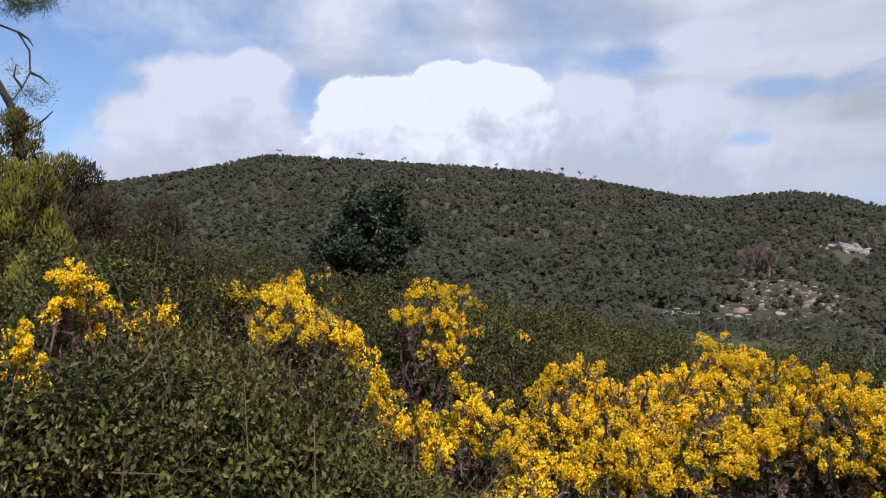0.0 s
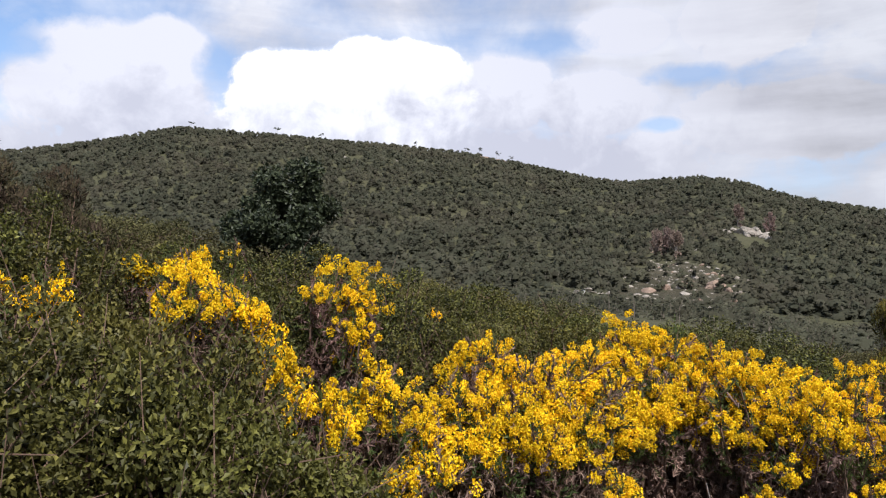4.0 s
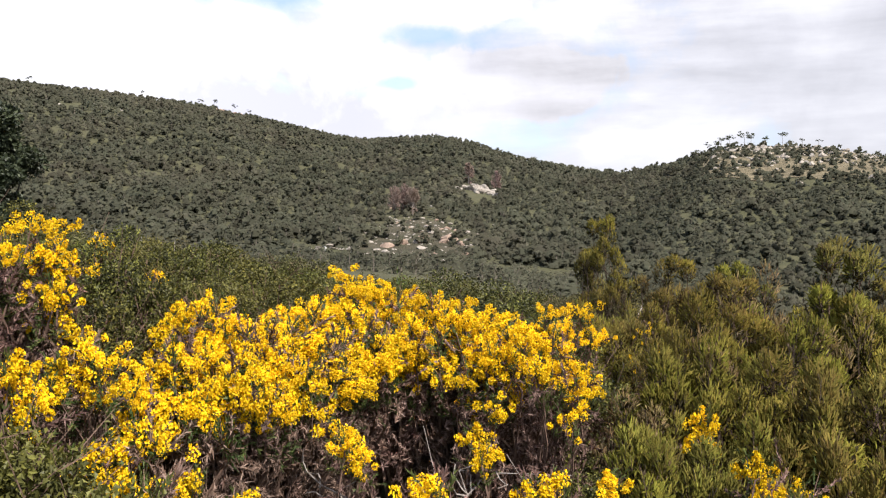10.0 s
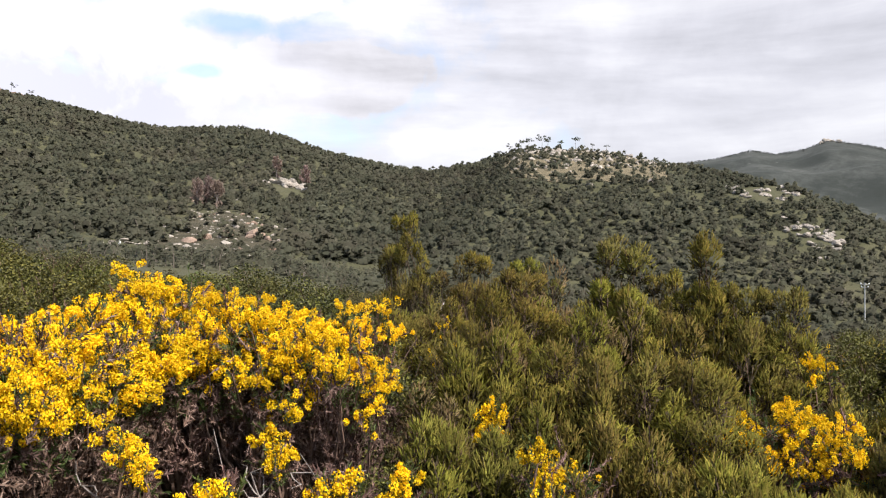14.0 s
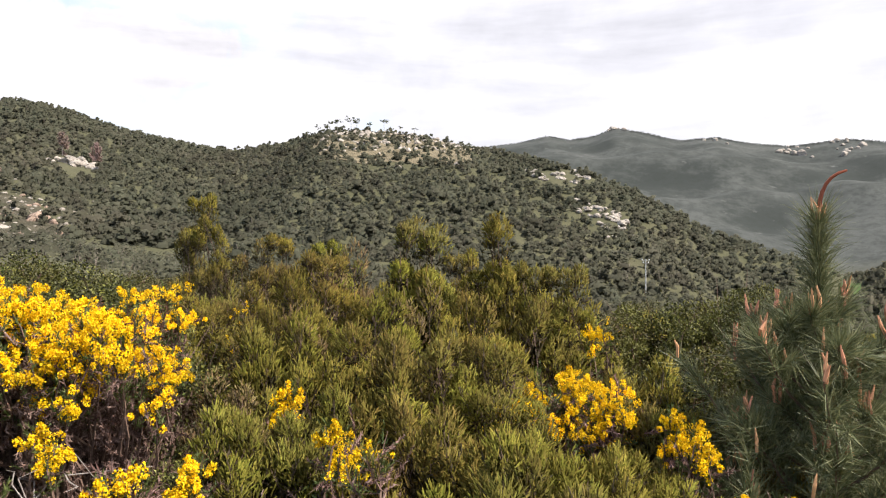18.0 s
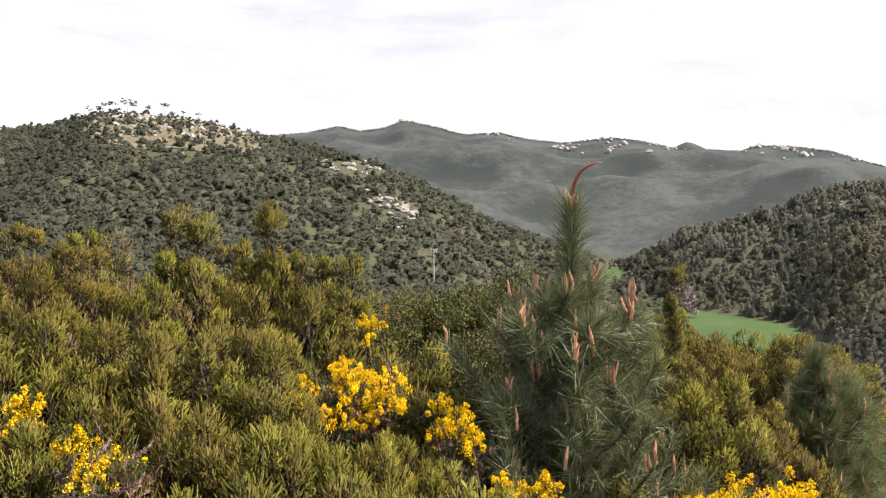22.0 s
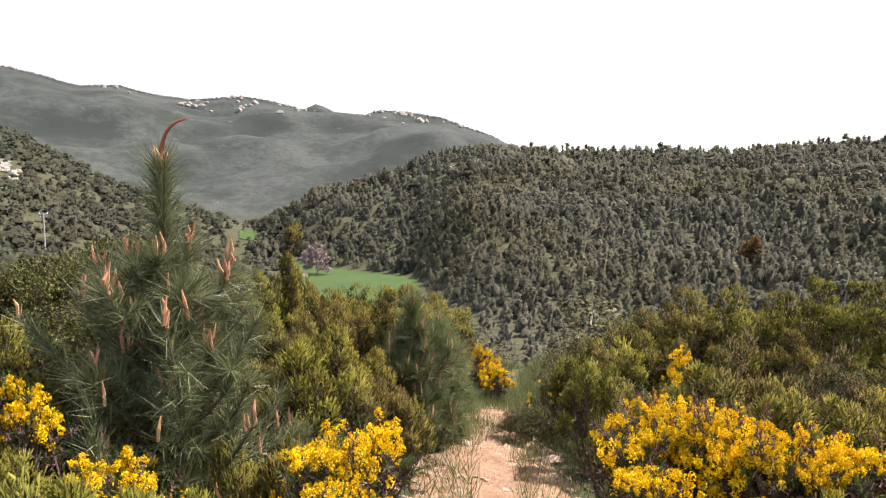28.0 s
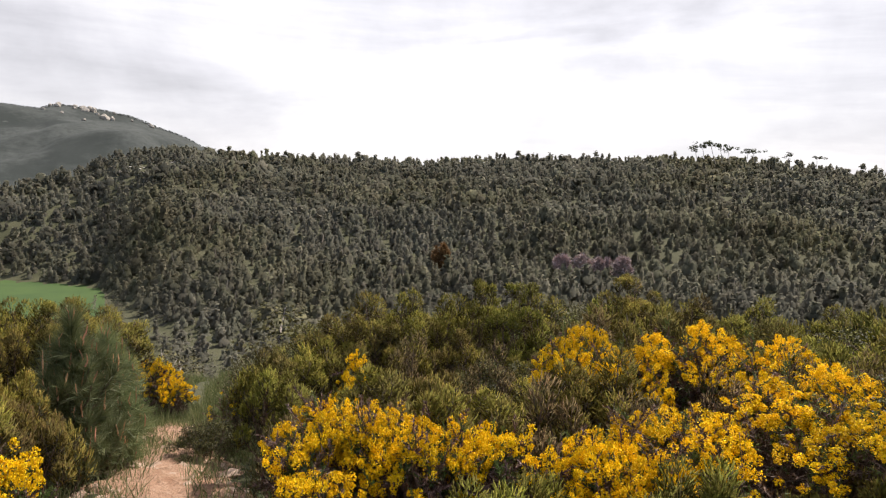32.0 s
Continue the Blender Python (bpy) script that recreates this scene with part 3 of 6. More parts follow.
def heath_shrub(seed, rx, rz, stems, per, label, low=0.35, shoot=0.040, fat=0.0042, lump=0.10, bristle=4, dry=False, old=False):
    """Tree heath: rounded heads of upright feathery shoots on thin stems, browner lower down and darkened there for
    shade.
    """
    rng = np.random.default_rng(seed)
    ob = tagged(new("tree_heath"), label, "shrub", "tree heath")
    tips = dome_tips(stems, rx, rz - lump * 1.5, rng, low)* np.stack([np.ones(stems), np.ones(stems), rng.uniform(0.78, 1.02, stems)], 1)
    lines, ends, ways = stems_and_twigs(rng, tips, 10, 0.17, 0.45, 0.8, 0.010, 0.35)
    part("woody_frame", raw_mesh("heath_wood", *tubes(lines, 3), BARK_BROWN), ob, "thin brown stems")

    def tufts(p, q, w, ln, n, tone, mat, name, label, sharp):
        nor = unit(q * np.array([1, 1, 0.8]) + np.array([0, 0, 0.25]) + rng.normal(size=q.shape) * sharp)
        v, f = fingers(p, w, ln, fat * rng.uniform(0.75, 1.2, len(p)), rng, 3, ((0.0, 0.5), (0.6, 1.0), (1.0, 0.2)))
        mid = np.repeat(v.reshape(len(p), 3, 3, 3).mean(2), 3, 1).reshape(-1, 3)
        own = unit(unit(v - mid) * 0.6 + np.repeat(nor, 9, 0))
        bv, bf = plume(p, w, ln * 1.1, n, rng, fat * 3.0, fat * 0.9)
        f = np.vstack([np.stack([f[:, 0], f[:, 1], f[:, 2]], 1), np.stack([f[:, 0], f[:, 2], f[:, 3]], 1), bf + len(v)])
        leaf = part(name, raw_mesh("heath_shoots", np.vstack([v, bv]), f, mat, smooth=True, normals=np.vstack([own, np.repeat(nor, 3 * n, 0)])), ob, label)
        tone = np.clip(tone, 0, 1)
        leaf.data.attributes.new("tone", "FLOAT", "POINT").data.foreach_set("value", np.concatenate([np.repeat(tone, 9), np.repeat(tone, 3 * n)]).astype(np.float32))

    n = stems * per
    k = rng.integers(0, stems, n)
    q = unit(rng.normal(size=(n, 3)) + np.array([0, 0, 0.2]))
    size = rng.uniform(0.6, 1.2, stems)[k][:, None]
    p = tips[k] + q * np.array([lump, lump, lump * 1.45]) * rng.uniform(0.4, 1, (n, 1)) ** 0.5 * size * rng.uniform(0.85, 1.1, (n, 1))
    w = unit(q * np.array([0.55, 0.55, 0.3]) + np.array([0, 0, 0.65]) + rng.normal(size=p.shape) * 0.3)
    ln = rng.uniform(0.7, 1.35, n) * shoot
    tone = rng.uniform(0.1, 0.8, stems)[k] + rng.normal(size=n) * 0.2
    # undersides of the heads get the old, shade-darkened colour
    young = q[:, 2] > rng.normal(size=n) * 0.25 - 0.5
    tufts(p[young], q[young], w[young], ln[young], bristle, tone[young], HEATH_DRY if dry else HEATH_OLD_SHADED if old else HEATH, "foliage", "withered brown shoots" if dry else "dark olive feathery shoots" if old else "upright feathery yellow-green shoots", 0.4)
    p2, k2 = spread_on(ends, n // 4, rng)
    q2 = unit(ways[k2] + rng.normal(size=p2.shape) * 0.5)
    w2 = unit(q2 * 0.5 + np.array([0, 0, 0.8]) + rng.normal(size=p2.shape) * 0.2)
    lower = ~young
    tufts(np.vstack([p[lower], p2]), np.vstack([q[lower], q2]), np.vstack([w[lower], w2]), np.concatenate([ln[lower], rng.uniform(0.6, 1.1, len(p2)) * shoot]), bristle, rng.uniform(0, 1, lower.sum() + len(p2)), HEATH_OLD_SHADED, "lower_foliage", "dull olive-brown older shoots, darkened for shade under the heads", 0.5)
    return grown(ob)


def gorse_shrub(seed, rx, rz, stems, per, flowers, label, low=0.45, bloom=0.8, twig=0.085, spikes=14, head=0.062):
    """A gorse bush: each stem is a part that carries its own head of flowers."""
    rng = np.random.default_rng(seed)
    ob = tagged(new("gorse_bush"), label, "gorse", "flowering gorse")
    green, dead = [], []
    for tip in dome_tips(stems, rx, rz, rng, low, 0.55):
        line = stem_line(tip, rng)
        e, d = twigs_on(line, per, twig, 0.75, 0.25, rng, 0.80)
        stem = part("branch", raw_mesh("gorse_branch", *tubes([(line, np.linspace(0.014, 0.005, len(line)))] + twig_lines(e, 0.004), 3), BARK_BROWN), ob)
        w = unit(d + np.array([0, 0, 0.2]) + rng.normal(size=d.shape) * 0.15)
        ln = rng.uniform(0.7, 1.3, per) * twig
        green.append((e[:, 0], w, ln))
        lower = along(line, rng.uniform(0.30, 0.96, per)) + rng.normal(size=(per, 3)) * 0.05
        dead.append((lower, unit(d + rng.normal(size=d.shape) * 0.6), ln * 1.8))
        if rng.uniform() < bloom:
            # a rounded head of small knots packed with flowers
            k = spikes
            root = line[-1] + rng.normal(size=(k, 3)) * np.array([head, head, head * 0.55])
            rad = rng.uniform(0.015, 0.032, k)
            q = unit(rng.normal(size=(k, flowers, 3)) + np.array([0, 0, 0.25]))
            p = (root[:, None] + q * (rad[:, None] * rng.uniform(0.55, 1.15, (k, flowers)))[:, :, None]).reshape(-1, 3)
            q = q.reshape(-1, 3)
            way = unit(rng.normal(size=p.shape) * 0.8 + q * 0.45)
            part("flower_head", raw_mesh("gorse_flowers", *leaves(p - way * 0.006, way, 0.0130 * rng.uniform(0.7, 1.25, len(p)), 0.0115, rng, 0.35, q * 1.2), FLOWER), stem, "dense golden-yellow flowers")
    b, w, ln = (np.concatenate([g[i] for g in green]) for i in range(3))
    part("foliage", raw_mesh("gorse_spines", *plume(b, w, ln * 1.15, 16, rng, 0.036, 0.008), GORSE_GREEN), ob, "green spiny shoots")
    b, w, ln = (np.concatenate([g[i] for g in dead]) for i in range(3))
    part("dry_undergrowth", raw_mesh("gorse_dead", *plume(b, w, ln, 48, rng, 0.042, 0.008), DEAD), ob, "dry brown spines under the flowers")
    return grown(ob)


class Kind:
    """Plants of one kind: a few grown once at different heights, then set out turned and sized."""

    def __init__(self, *made):
        self.made, self.used = list(made), [False] * len(made)

    def set_out(self, az, r, height, wide=1.0, turn=None, sink=0.03):
        x, y, z = spot(az, r, sink)
        cost = [abs(math.log(height / m["height"])) + RNG.uniform(0, 0.22) for m in self.made]
        i = int(np.argmin(cost))
        turn = RNG.uniform(0, 360) if turn is None else turn
        up = (height + sink) / self.made[i]["height"]
        side = min(max(wide, up * 0.78), up * 1.35)
        m = pose(x, y, z, RNG.uniform(-5, 5), RNG.uniform(-5, 5), turn) @ Matrix.Diagonal((side, side, up, 1))
        if self.used[i]:
            return copy_thing(self.made[i], m @ Matrix.Diagonal([1 / s for s in self.made[i].scale] + [1]))
        self.used[i] = True
        self.made[i].matrix_basis = m
        return self.made[i]


LOW_OAK = "low evergreen oak shrub with small dark leaves and grey twigs"
HEATH_LABEL = "tree heath shrub with feathery yellow-green shoots"
BLOOM = "gorse bush in full golden-yellow bloom over dry brown stems"
oaks = Kind(
    oak_shrub(11, 0.55, 0.75, 10000, 0.0255, OAK, LOW_OAK, 24, lump=0.125),
    oak_shrub(12, 0.58, 1.00, 10500, 0.0255, OAK, LOW_OAK, 27, lump=0.125),
    oak_shrub(13, 0.58, 1.15, 10500, 0.025, OAK, LOW_OAK, 28, lump=0.125),
    oak_shrub(16, 0.60, 1.60, 11500, 0.026, OAK, LOW_OAK, 30, low=0.45, lump=0.13),
)
oaks_rusty = Kind(
    oak_shrub(18, 0.50, 0.85, 9000, 0.0255, OAK, "low evergreen oak shrub with a few rust-red withered sprigs", 24, rust=55, lump=0.125),
    oak_shrub(19, 0.50, 1.20, 9000, 0.0255, OAK, "low evergreen oak shrub with a few rust-red withered sprigs", 24, rust=70, lump=0.125),
)
oaks_far = Kind(
    oak_shrub(14, 0.70, 0.80, 5600, 0.036, OAK_BROW, "evergreen oak scrub on the brow of the hill", 15, lump=0.22),
    oak_shrub(15, 0.74, 1.30, 6000, 0.036, OAK, "dark evergreen scrub on the brow of the hill", 16, low=0.4, lump=0.22),
    oak_shrub(17, 0.78, 1.90, 6400, 0.036, OAK_BROW, "evergreen oak scrub on the brow of the hill", 17, low=0.5, lump=0.22),
)
heaths = Kind(
    heath_shrub(21, 0.38, 0.70, 22, 210, HEATH_LABEL),
    heath_shrub(22, 0.40, 1.10, 25, 210, HEATH_LABEL),
    heath_shrub(23, 0.42, 1.60, 28, 210, HEATH_LABEL, 0.42),
    heath_shrub(26, 0.42, 2.20, 30, 210, "tall tree heath with feathery yellow-green plumes", 0.45),
    heath_shrub(27, 0.38, 1.30, 18, 280, HEATH_LABEL, lump=0.105),
)
heath_columns = Kind(
    heath_shrub(28, 0.13, 1.30, 16, 260, "slim upright tree heath with a dense rounded top", 0.30, lump=0.10),
    heath_shrub(29, 0.13, 2.00, 20, 260, "slim upright tree heath with a dense rounded top", 0.40, lump=0.105),
)
heath_dark = Kind(
    heath_shrub(43, 0.42, 1.40, 20, 170, "dark olive-brown tree heath with feathery plumes", 0.4, lump=0.11, old=True),
    heath_shrub(44, 0.44, 2.20, 24, 170, "dark olive-brown tree heath with feathery plumes", 0.4, lump=0.12, old=True),
)
heath_dry = Kind(
    heath_shrub(41, 0.36, 0.90, 15, 120, "half-withered heath with pinkish-brown shoots and bare twigs", dry=True),
    heath_shrub(42, 0.36, 1.50, 16, 120, "half-withered heath with pinkish-brown shoots and bare twigs", dry=True),
)
heaths_far = Kind(
    heath_shrub(24, 0.52, 0.90, 16, 120, "tree heath shrub on the slope below the brow", 0.35, 0.07, 0.0075, 0.13, 3),
    heath_shrub(25, 0.55, 1.50, 18, 120, "tree heath shrub on the slope below the brow", 0.4, 0.07, 0.0075, 0.13, 3),
)
gorses = Kind(
    gorse_shrub(31, 0.42, 0.60, 28, 12, 46, BLOOM, 0.50),
    gorse_shrub(32, 0.46, 0.95, 32, 12, 46, BLOOM, 0.64),
    gorse_shrub(33, 0.48, 1.30, 34, 12, 46, BLOOM, 0.70),
    gorse_shrub(36, 0.48, 1.65, 34, 12, 46, BLOOM, 0.74),
)
gorse_slim = Kind(
    gorse_shrub(38, 0.27, 0.70, 10, 12, 46, BLOOM, 0.55),
    gorse_shrub(39, 0.27, 1.20, 11, 12, 46, BLOOM, 0.72),
    gorse_shrub(40, 0.28, 1.70, 12, 12, 46, BLOOM, 0.78),
)
gorse_knots = Kind(
    gorse_shrub(51, 0.085, 0.60, 5, 8, 46, BLOOM, 0.70, spikes=9, head=0.045),
    gorse_shrub(52, 0.085, 1.10, 5, 8, 46, BLOOM, 0.80, spikes=9, head=0.045),
    gorse_shrub(53, 0.085, 1.70, 5, 8, 46, BLOOM, 0.86, spikes=9, head=0.045),
)
gorse_thin = Kind(
    gorse_shrub(34, 0.26, 0.60, 6, 9, 26, "straggly gorse with scattered yellow flower spikes", bloom=0.6, twig=0.12, spikes=4),
    gorse_shrub(35, 0.28, 1.10, 7, 9, 26, "straggly gorse with scattered yellow flower spikes", bloom=0.6, twig=0.12, spikes=4),
    gorse_shrub(37, 0.30, 1.70, 8, 9, 26, "tall straggly gorse with scattered yellow flower spikes", bloom=0.6, twig=0.12, spikes=4),
)
TAKEN = [(4.91, 1.37, 0.60), (7.6, -0.2, 0.3)]


def height_to(az, r, el):
    """Height of a plant whose top stands on a line of sight."""
    return max(0.25, EYE_Z + r * math.tan(radians(el)) - spot(az, r)[2])


def put(kind, az, r, el, wide=1.0, room=0.30):
    TAKEN.append((r * math.sin(radians(az)), r * math.cos(radians(az)), room * wide))
    return kind.set_out(az, r, height_to(az, r, el), wide)


# gorse in bloom: bearing, distance, height of its top in degrees, breadth
GORSE_WEST = ((-13.9, 4.4, 3.3, 0.5), (-11.9, 4.4, 3.6, 0.45), (-10.0, 4.3, 4.2, 0.4), (-9.8, 4.1, 2.6, 0.55), (-8.6, 4.1, 1.8, 0.5), (-7.6, 4.0, 1.0, 0.5), (-6.6, 3.9, -0.1, 0.5), (-3.0, 4.6, 3.1, 0.55), (-1.8, 4.6, 1.2, 0.45), (-1.2, 4.4, -0.6, 0.4), (-4.0, 3.7, -2.9, 0.45), (-2.4, 3.6, -4.6, 0.4), (1.9, 7.5, 2.0, 0.5), (5.4, 7.5, -0.6, 0.35), (1.1, 4.1, -4.2, 0.6), (1.0, 3.5, -10.0, 0.5), (3.2, 3.4, -11.5, 0.4), (6.6, 3.6, -12.2, 0.45),
              (-25.6, 3.6, 4.6, 0.45), (-23.4, 3.6, 2.9, 0.4), (-20.6, 3.6, 1.9, 0.5), (-27.4, 3.3, 0.4, 0.45))
GORSE_MID = ((9.5, 3.5, -13.8, 0.5), (13.0, 4.6, -3.6, 1.0), (11.0, 4.3, -6.0, 0.9), (15.5, 4.9, -2.6, 1.0), (18.0, 5.6, -0.4, 0.9), (20.5, 5.3, -1.2, 0.9), (23.5, 5.4, -2.3, 0.95), (26.0, 5.0, -3.3, 1.0), (28.4, 4.9, -4.0, 0.8), (30.9, 5.1, -2.9, 0.6), (17.0, 4.0, -10.4, 0.5), (26.0, 4.2, -10.6, 0.45), (29.7, 3.9, -13.4, 0.4), (22.0, 3.7, -13.2, 0.45), (34.2, 3.9, -13.2, 0.4), (7.9, 4.6, -2.6, 0.55), (9.6, 4.7, -1.9, 0.8), (9.2, 4.3, -4.6, 0.75), (6.4, 4.0, -7.5, 0.6), (9.2, 4.0, -8.0, 0.5))
GORSE_EAST = ((58.4, 5.3, -9.2, 0.75), (61.8, 5.2, -10.0, 0.6), (65.4, 4.8, -11.3, 0.5), (61.3, 6.0, -6.0, 0.35), (70.3, 4.1, -16.3, 0.35), (71.0, 3.8, -16.0, 0.3), (72.2, 3.7, -18.6, 0.35), (66.3, 4.5, -12.0, 0.4), (40.8, 4.5, -9.5, 0.4), (43.1, 4.0, -12.0, 0.45),
              (85.9, 4.5, -16.2, 0.6), (83.0, 4.4, -16.9, 0.6), (84.8, 4.0, -19.5, 0.6), (94.9, 11.5, -11.7, 1.0), (96.2, 11.2, -13.0, 0.8), (104.4, 4.7, -16.3, 0.5), (105.8, 4.4, -18.3, 0.55), (107.8, 5.0, -14.4, 0.75), (110.5, 5.0, -14.8, 0.8), (114.0, 4.9, -15.2, 0.75), (117.2, 4.8, -15.9, 0.6), (108.9, 7.2, -11.4, 0.35), (107.3, 6.6, -12.6, 0.35), (124.0, 4.7, -15.8, 0.6))
GORSE_SOUTH = ((124.5, 7.0, -9.2, 0.8), (127.5, 6.6, -10.2, 0.8), (131.5, 7.0, -8.6, 1.1), (136.5, 7.2, -9.0, 1.1), (131.0, 5.0, -14.0, 1.1), (127.0, 4.6, -16.0, 0.8), (139.0, 5.6, -10.5, 1.1), (143.5, 5.2, -11.5, 1.1), (135.5, 4.2, -18.0, 0.8))
for rows in (GORSE_WEST, GORSE_MID, GORSE_EAST, GORSE_SOUTH):
    for row in rows:
        put(gorses if row[3] > 0.65 else gorse_slim if row[3] > 0.5 else gorse_knots, *row[:3], max(row[3], 0.8))
GORSE_THIN = ((-18.0, 4.0, 2.2), (-8.5, 7.0, 3.6), (44.8, 3.9, -11.5), (36.0, 3.4, -17.0), (40.5, 3.3, -16.5), (38.0, 7.0, -4.5), (48.0, 3.6, -16.5), (62.5, 8.0, -6.0), (72.0, 4.0, -17.0), (69.5, 4.3, -18.0), (108.5, 7.0, -13.8), (100.5, 9.0, -13.5))
for row in GORSE_THIN:
    put(gorse_thin, *row, 0.55)
# leafy scrub in front of the western gorse: bearing, distance, top
SCRUB_FRONT = ((-34, 2.9, 0.0), (-30, 2.6, -5.0), (-25.5, 2.8, -2.2), (-21.5, 2.9, -1.0), (-18.0, 3.3, 0.6), (-15.0, 2.9, -2.5), (-12.0, 3.1, -1.6), (-9.5, 2.8, -5.0), (-6.0, 3.0, -6.5), (-3.0, 2.8, -9.0), (-23.5, 2.4, -9.0), (-17.0, 2.4, -10.0), (-11.0, 2.4, -12.0), (0.0, 2.7, -14.0), (5.0, 2.8, -15.5), (4.6, 5.6, -0.8), (9.0, 6.4, -1.6), (-0.5, 5.0, -1.8), (-5.0, 4.8, 1.4), (0.8, 6.2, 2.0), (4.0, 6.0, 0.5), (-17.5, 4.6, 3.6), (-20.5, 4.4, 3.8), (-24.0, 4.6, 5.0))
for az, r, el in SCRUB_FRONT:
    put(oaks, az, r, el, 0.9, 0.34)
for az, r, el in ((-25.3, 2.9, -1.2), (-16.4, 2.8, -6.6), (-8.2, 2.8, -8.0), (-23.0, 2.5, -10.2), (-13.0, 2.6, -9.5)):
    put(oaks_rusty, az, r, el, 0.9, 0.3)
for row in ((-24.6, 8.2, 9.8, 1.1), (-22.7, 8.6, 9.8, 1.2), (-20.6, 9.0, 7.9, 1.2), (-18.7, 7.8, 7.0, 1.0), (-29.5, 6.6, 8.0, 1.1)):
    put(heath_dark, *row)
SCRUB_EAST = ((64.5, 6.9, -5.8), (66.5, 6.7, -5.0), (68.5, 6.9, -4.3), (70.5, 6.7, -3.9), (72.5, 6.9, -3.8), (67.3, 5.7, -8.2), (65.0, 5.9, -9.0), (69.3, 5.8, -8.0))
for az, r, el in SCRUB_EAST:
    put(oaks, az, r, el, 1.0, 0.34)
put(oaks, 99.0, 8.3, -15.6, 0.8)
# tree heath that stands out: bearing, distance, top, breadth
HEATH_TALL = ((-30.0, 7.0, 11.0, 1.2), (-27.9, 6.4, 12.4, 0.9), (-26.2, 6.2, 9.6, 0.8), (-28.2, 5.2, 6.5, 0.9), (-26.4, 5.0, 6.0, 0.8), (35.6, 11.0, 2.5, 0.8), (38.6, 8.5, -0.2, 1.0), (44.0, 8.0, -0.6, 0.9), (47.6, 6.6, 0.9, 0.7), (50.95, 6.6, 0.35, 0.7), (53.3, 7.0, -1.4, 0.8), (55.3, 6.3, 1.05, 0.6), (57.0, 6.5, -2.2, 0.8), (59.2, 6.4, -2.4, 0.9), (55.0, 6.6, -2.4, 1.0), (51.5, 6.6, -2.6, 1.0), (47.5, 6.8, -2.8, 1.0), (42.0, 7.0, -1.4, 1.0), (40.0, 6.2, -2.6, 0.9))
HEATH_NEAR = ((67.0, 3.7, -20.0, 0.8), (70.5, 4.2, -17.5, 0.9), (73.5, 3.8, -20.5, 0.9), (76.5, 4.0, -19.5, 0.9), (79.5, 3.8, -21.0, 0.9), (81.5, 4.6, -17.5, 0.8), (64.5, 4.2, -16.0, 0.8), (72.0, 4.9, -15.0, 0.8), (78.5, 4.9, -17.0, 0.8), (103.5, 7.2, -12.6, 0.9), (66.0, 5.2, -11.5, 0.9))
HEATH_EAST = ((80.0, 9.5, -6.6, 0.9), (83.8, 12.0, -7.6, 0.9), (85.2, 9.5, -7.9, 0.9), (87.3, 11.0, -7.7, 1.1), (88.3, 9.8, -8.0, 1.1), (90.0, 10.5, -7.8, 1.2), (91.6, 11.0, -7.7, 1.2), (93.4, 11.5, -8.4, 1.2), (81.5, 10.0, -3.3, 0.55), (81.0, 10.0, -7.8, 1.0), (84.0, 10.5, -8.4, 1.1), (86.3, 9.0, -9.0, 0.9), (88.9, 9.0, -7.6, 0.6), (86.8, 7.0, -11.5, 0.9), (84.0, 7.0, -10.5, 1.0), (88.0, 6.2, -13.5, 0.8), (102.8, 9.0, -11.5, 0.9), (107.5, 11.0, -9.2, 1.3), (110.0, 10.0, -7.8, 1.2), (112.4, 10.0, -7.5, 1.0), (115.0, 10.5, -7.6, 1.1), (117.3, 10.0, -6.7, 0.9), (120.3, 9.5, -6.6, 1.0), (122.5, 10.0, -7.5, 1.2), (128.0, 12.0, -6.0, 1.2), (131.5, 12.0, -7.0, 1.2), (136.0, 12.0, -7.0, 1.3), (141.0, 12.0, -7.2, 1.2))
HEATH_MID = ((44.0, 5.2, -6.0, 0.9), (47.2, 5.0, -6.4, 0.9), (50.2, 5.0, -6.6, 0.9), (53.0, 4.9, -7.4, 0.9), (38.8, 5.4, -5.4, 0.9), (46.0, 5.9, -4.0, 0.9), (52.5, 5.8, -4.4, 0.9), (56.0, 5.8, -5.0, 0.9), (42.0, 4.4, -10.2, 0.8), (46.6, 4.2, -11.0, 0.8), (51.0, 4.1, -11.6, 0.8), (55.4, 4.1, -12.2, 0.8), (59.5, 4.1, -14.0, 0.8), (62.8, 4.3, -14.5, 0.8), (37.6, 4.3, -10.6, 0.8), (63.6, 5.4, -8.6, 0.8))
for rows in (HEATH_TALL, HEATH_MID, HEATH_NEAR, HEATH_EAST):
    for row in rows:
        put(*((heath_columns, *row[:3], row[3] * 1.5) if row[3] < 0.75 else (heaths, *row)))


HEATH_WITHERED = ((40.5, 5.7, -5.0), (43.6, 7.4, -0.6), (36.4, 5.0, -8.6), (48.6, 6.2, -3.4), (112.0, 7.5, -10.2), (118.0, 7.0, -10.6), (125.5, 8.5, -8.0), (133.5, 5.9, -10.8), (138.0, 6.4, -9.6), (142.0, 6.2, -9.0), (122.0, 5.6, -13.0), (129.0, 5.6, -12.5), (104.5, 5.8, -15.0), (-22.5, 3.8, 0.5), (9.0, 5.2, -2.0))
for row in HEATH_WITHERED:
    put(heath_dry, *row, 0.8)


def free(x, y, room):
    return all((x - a) ** 2 + (y - b) ** 2 > (room + c) ** 2 * 0.55 for a, b, c in TAKEN)


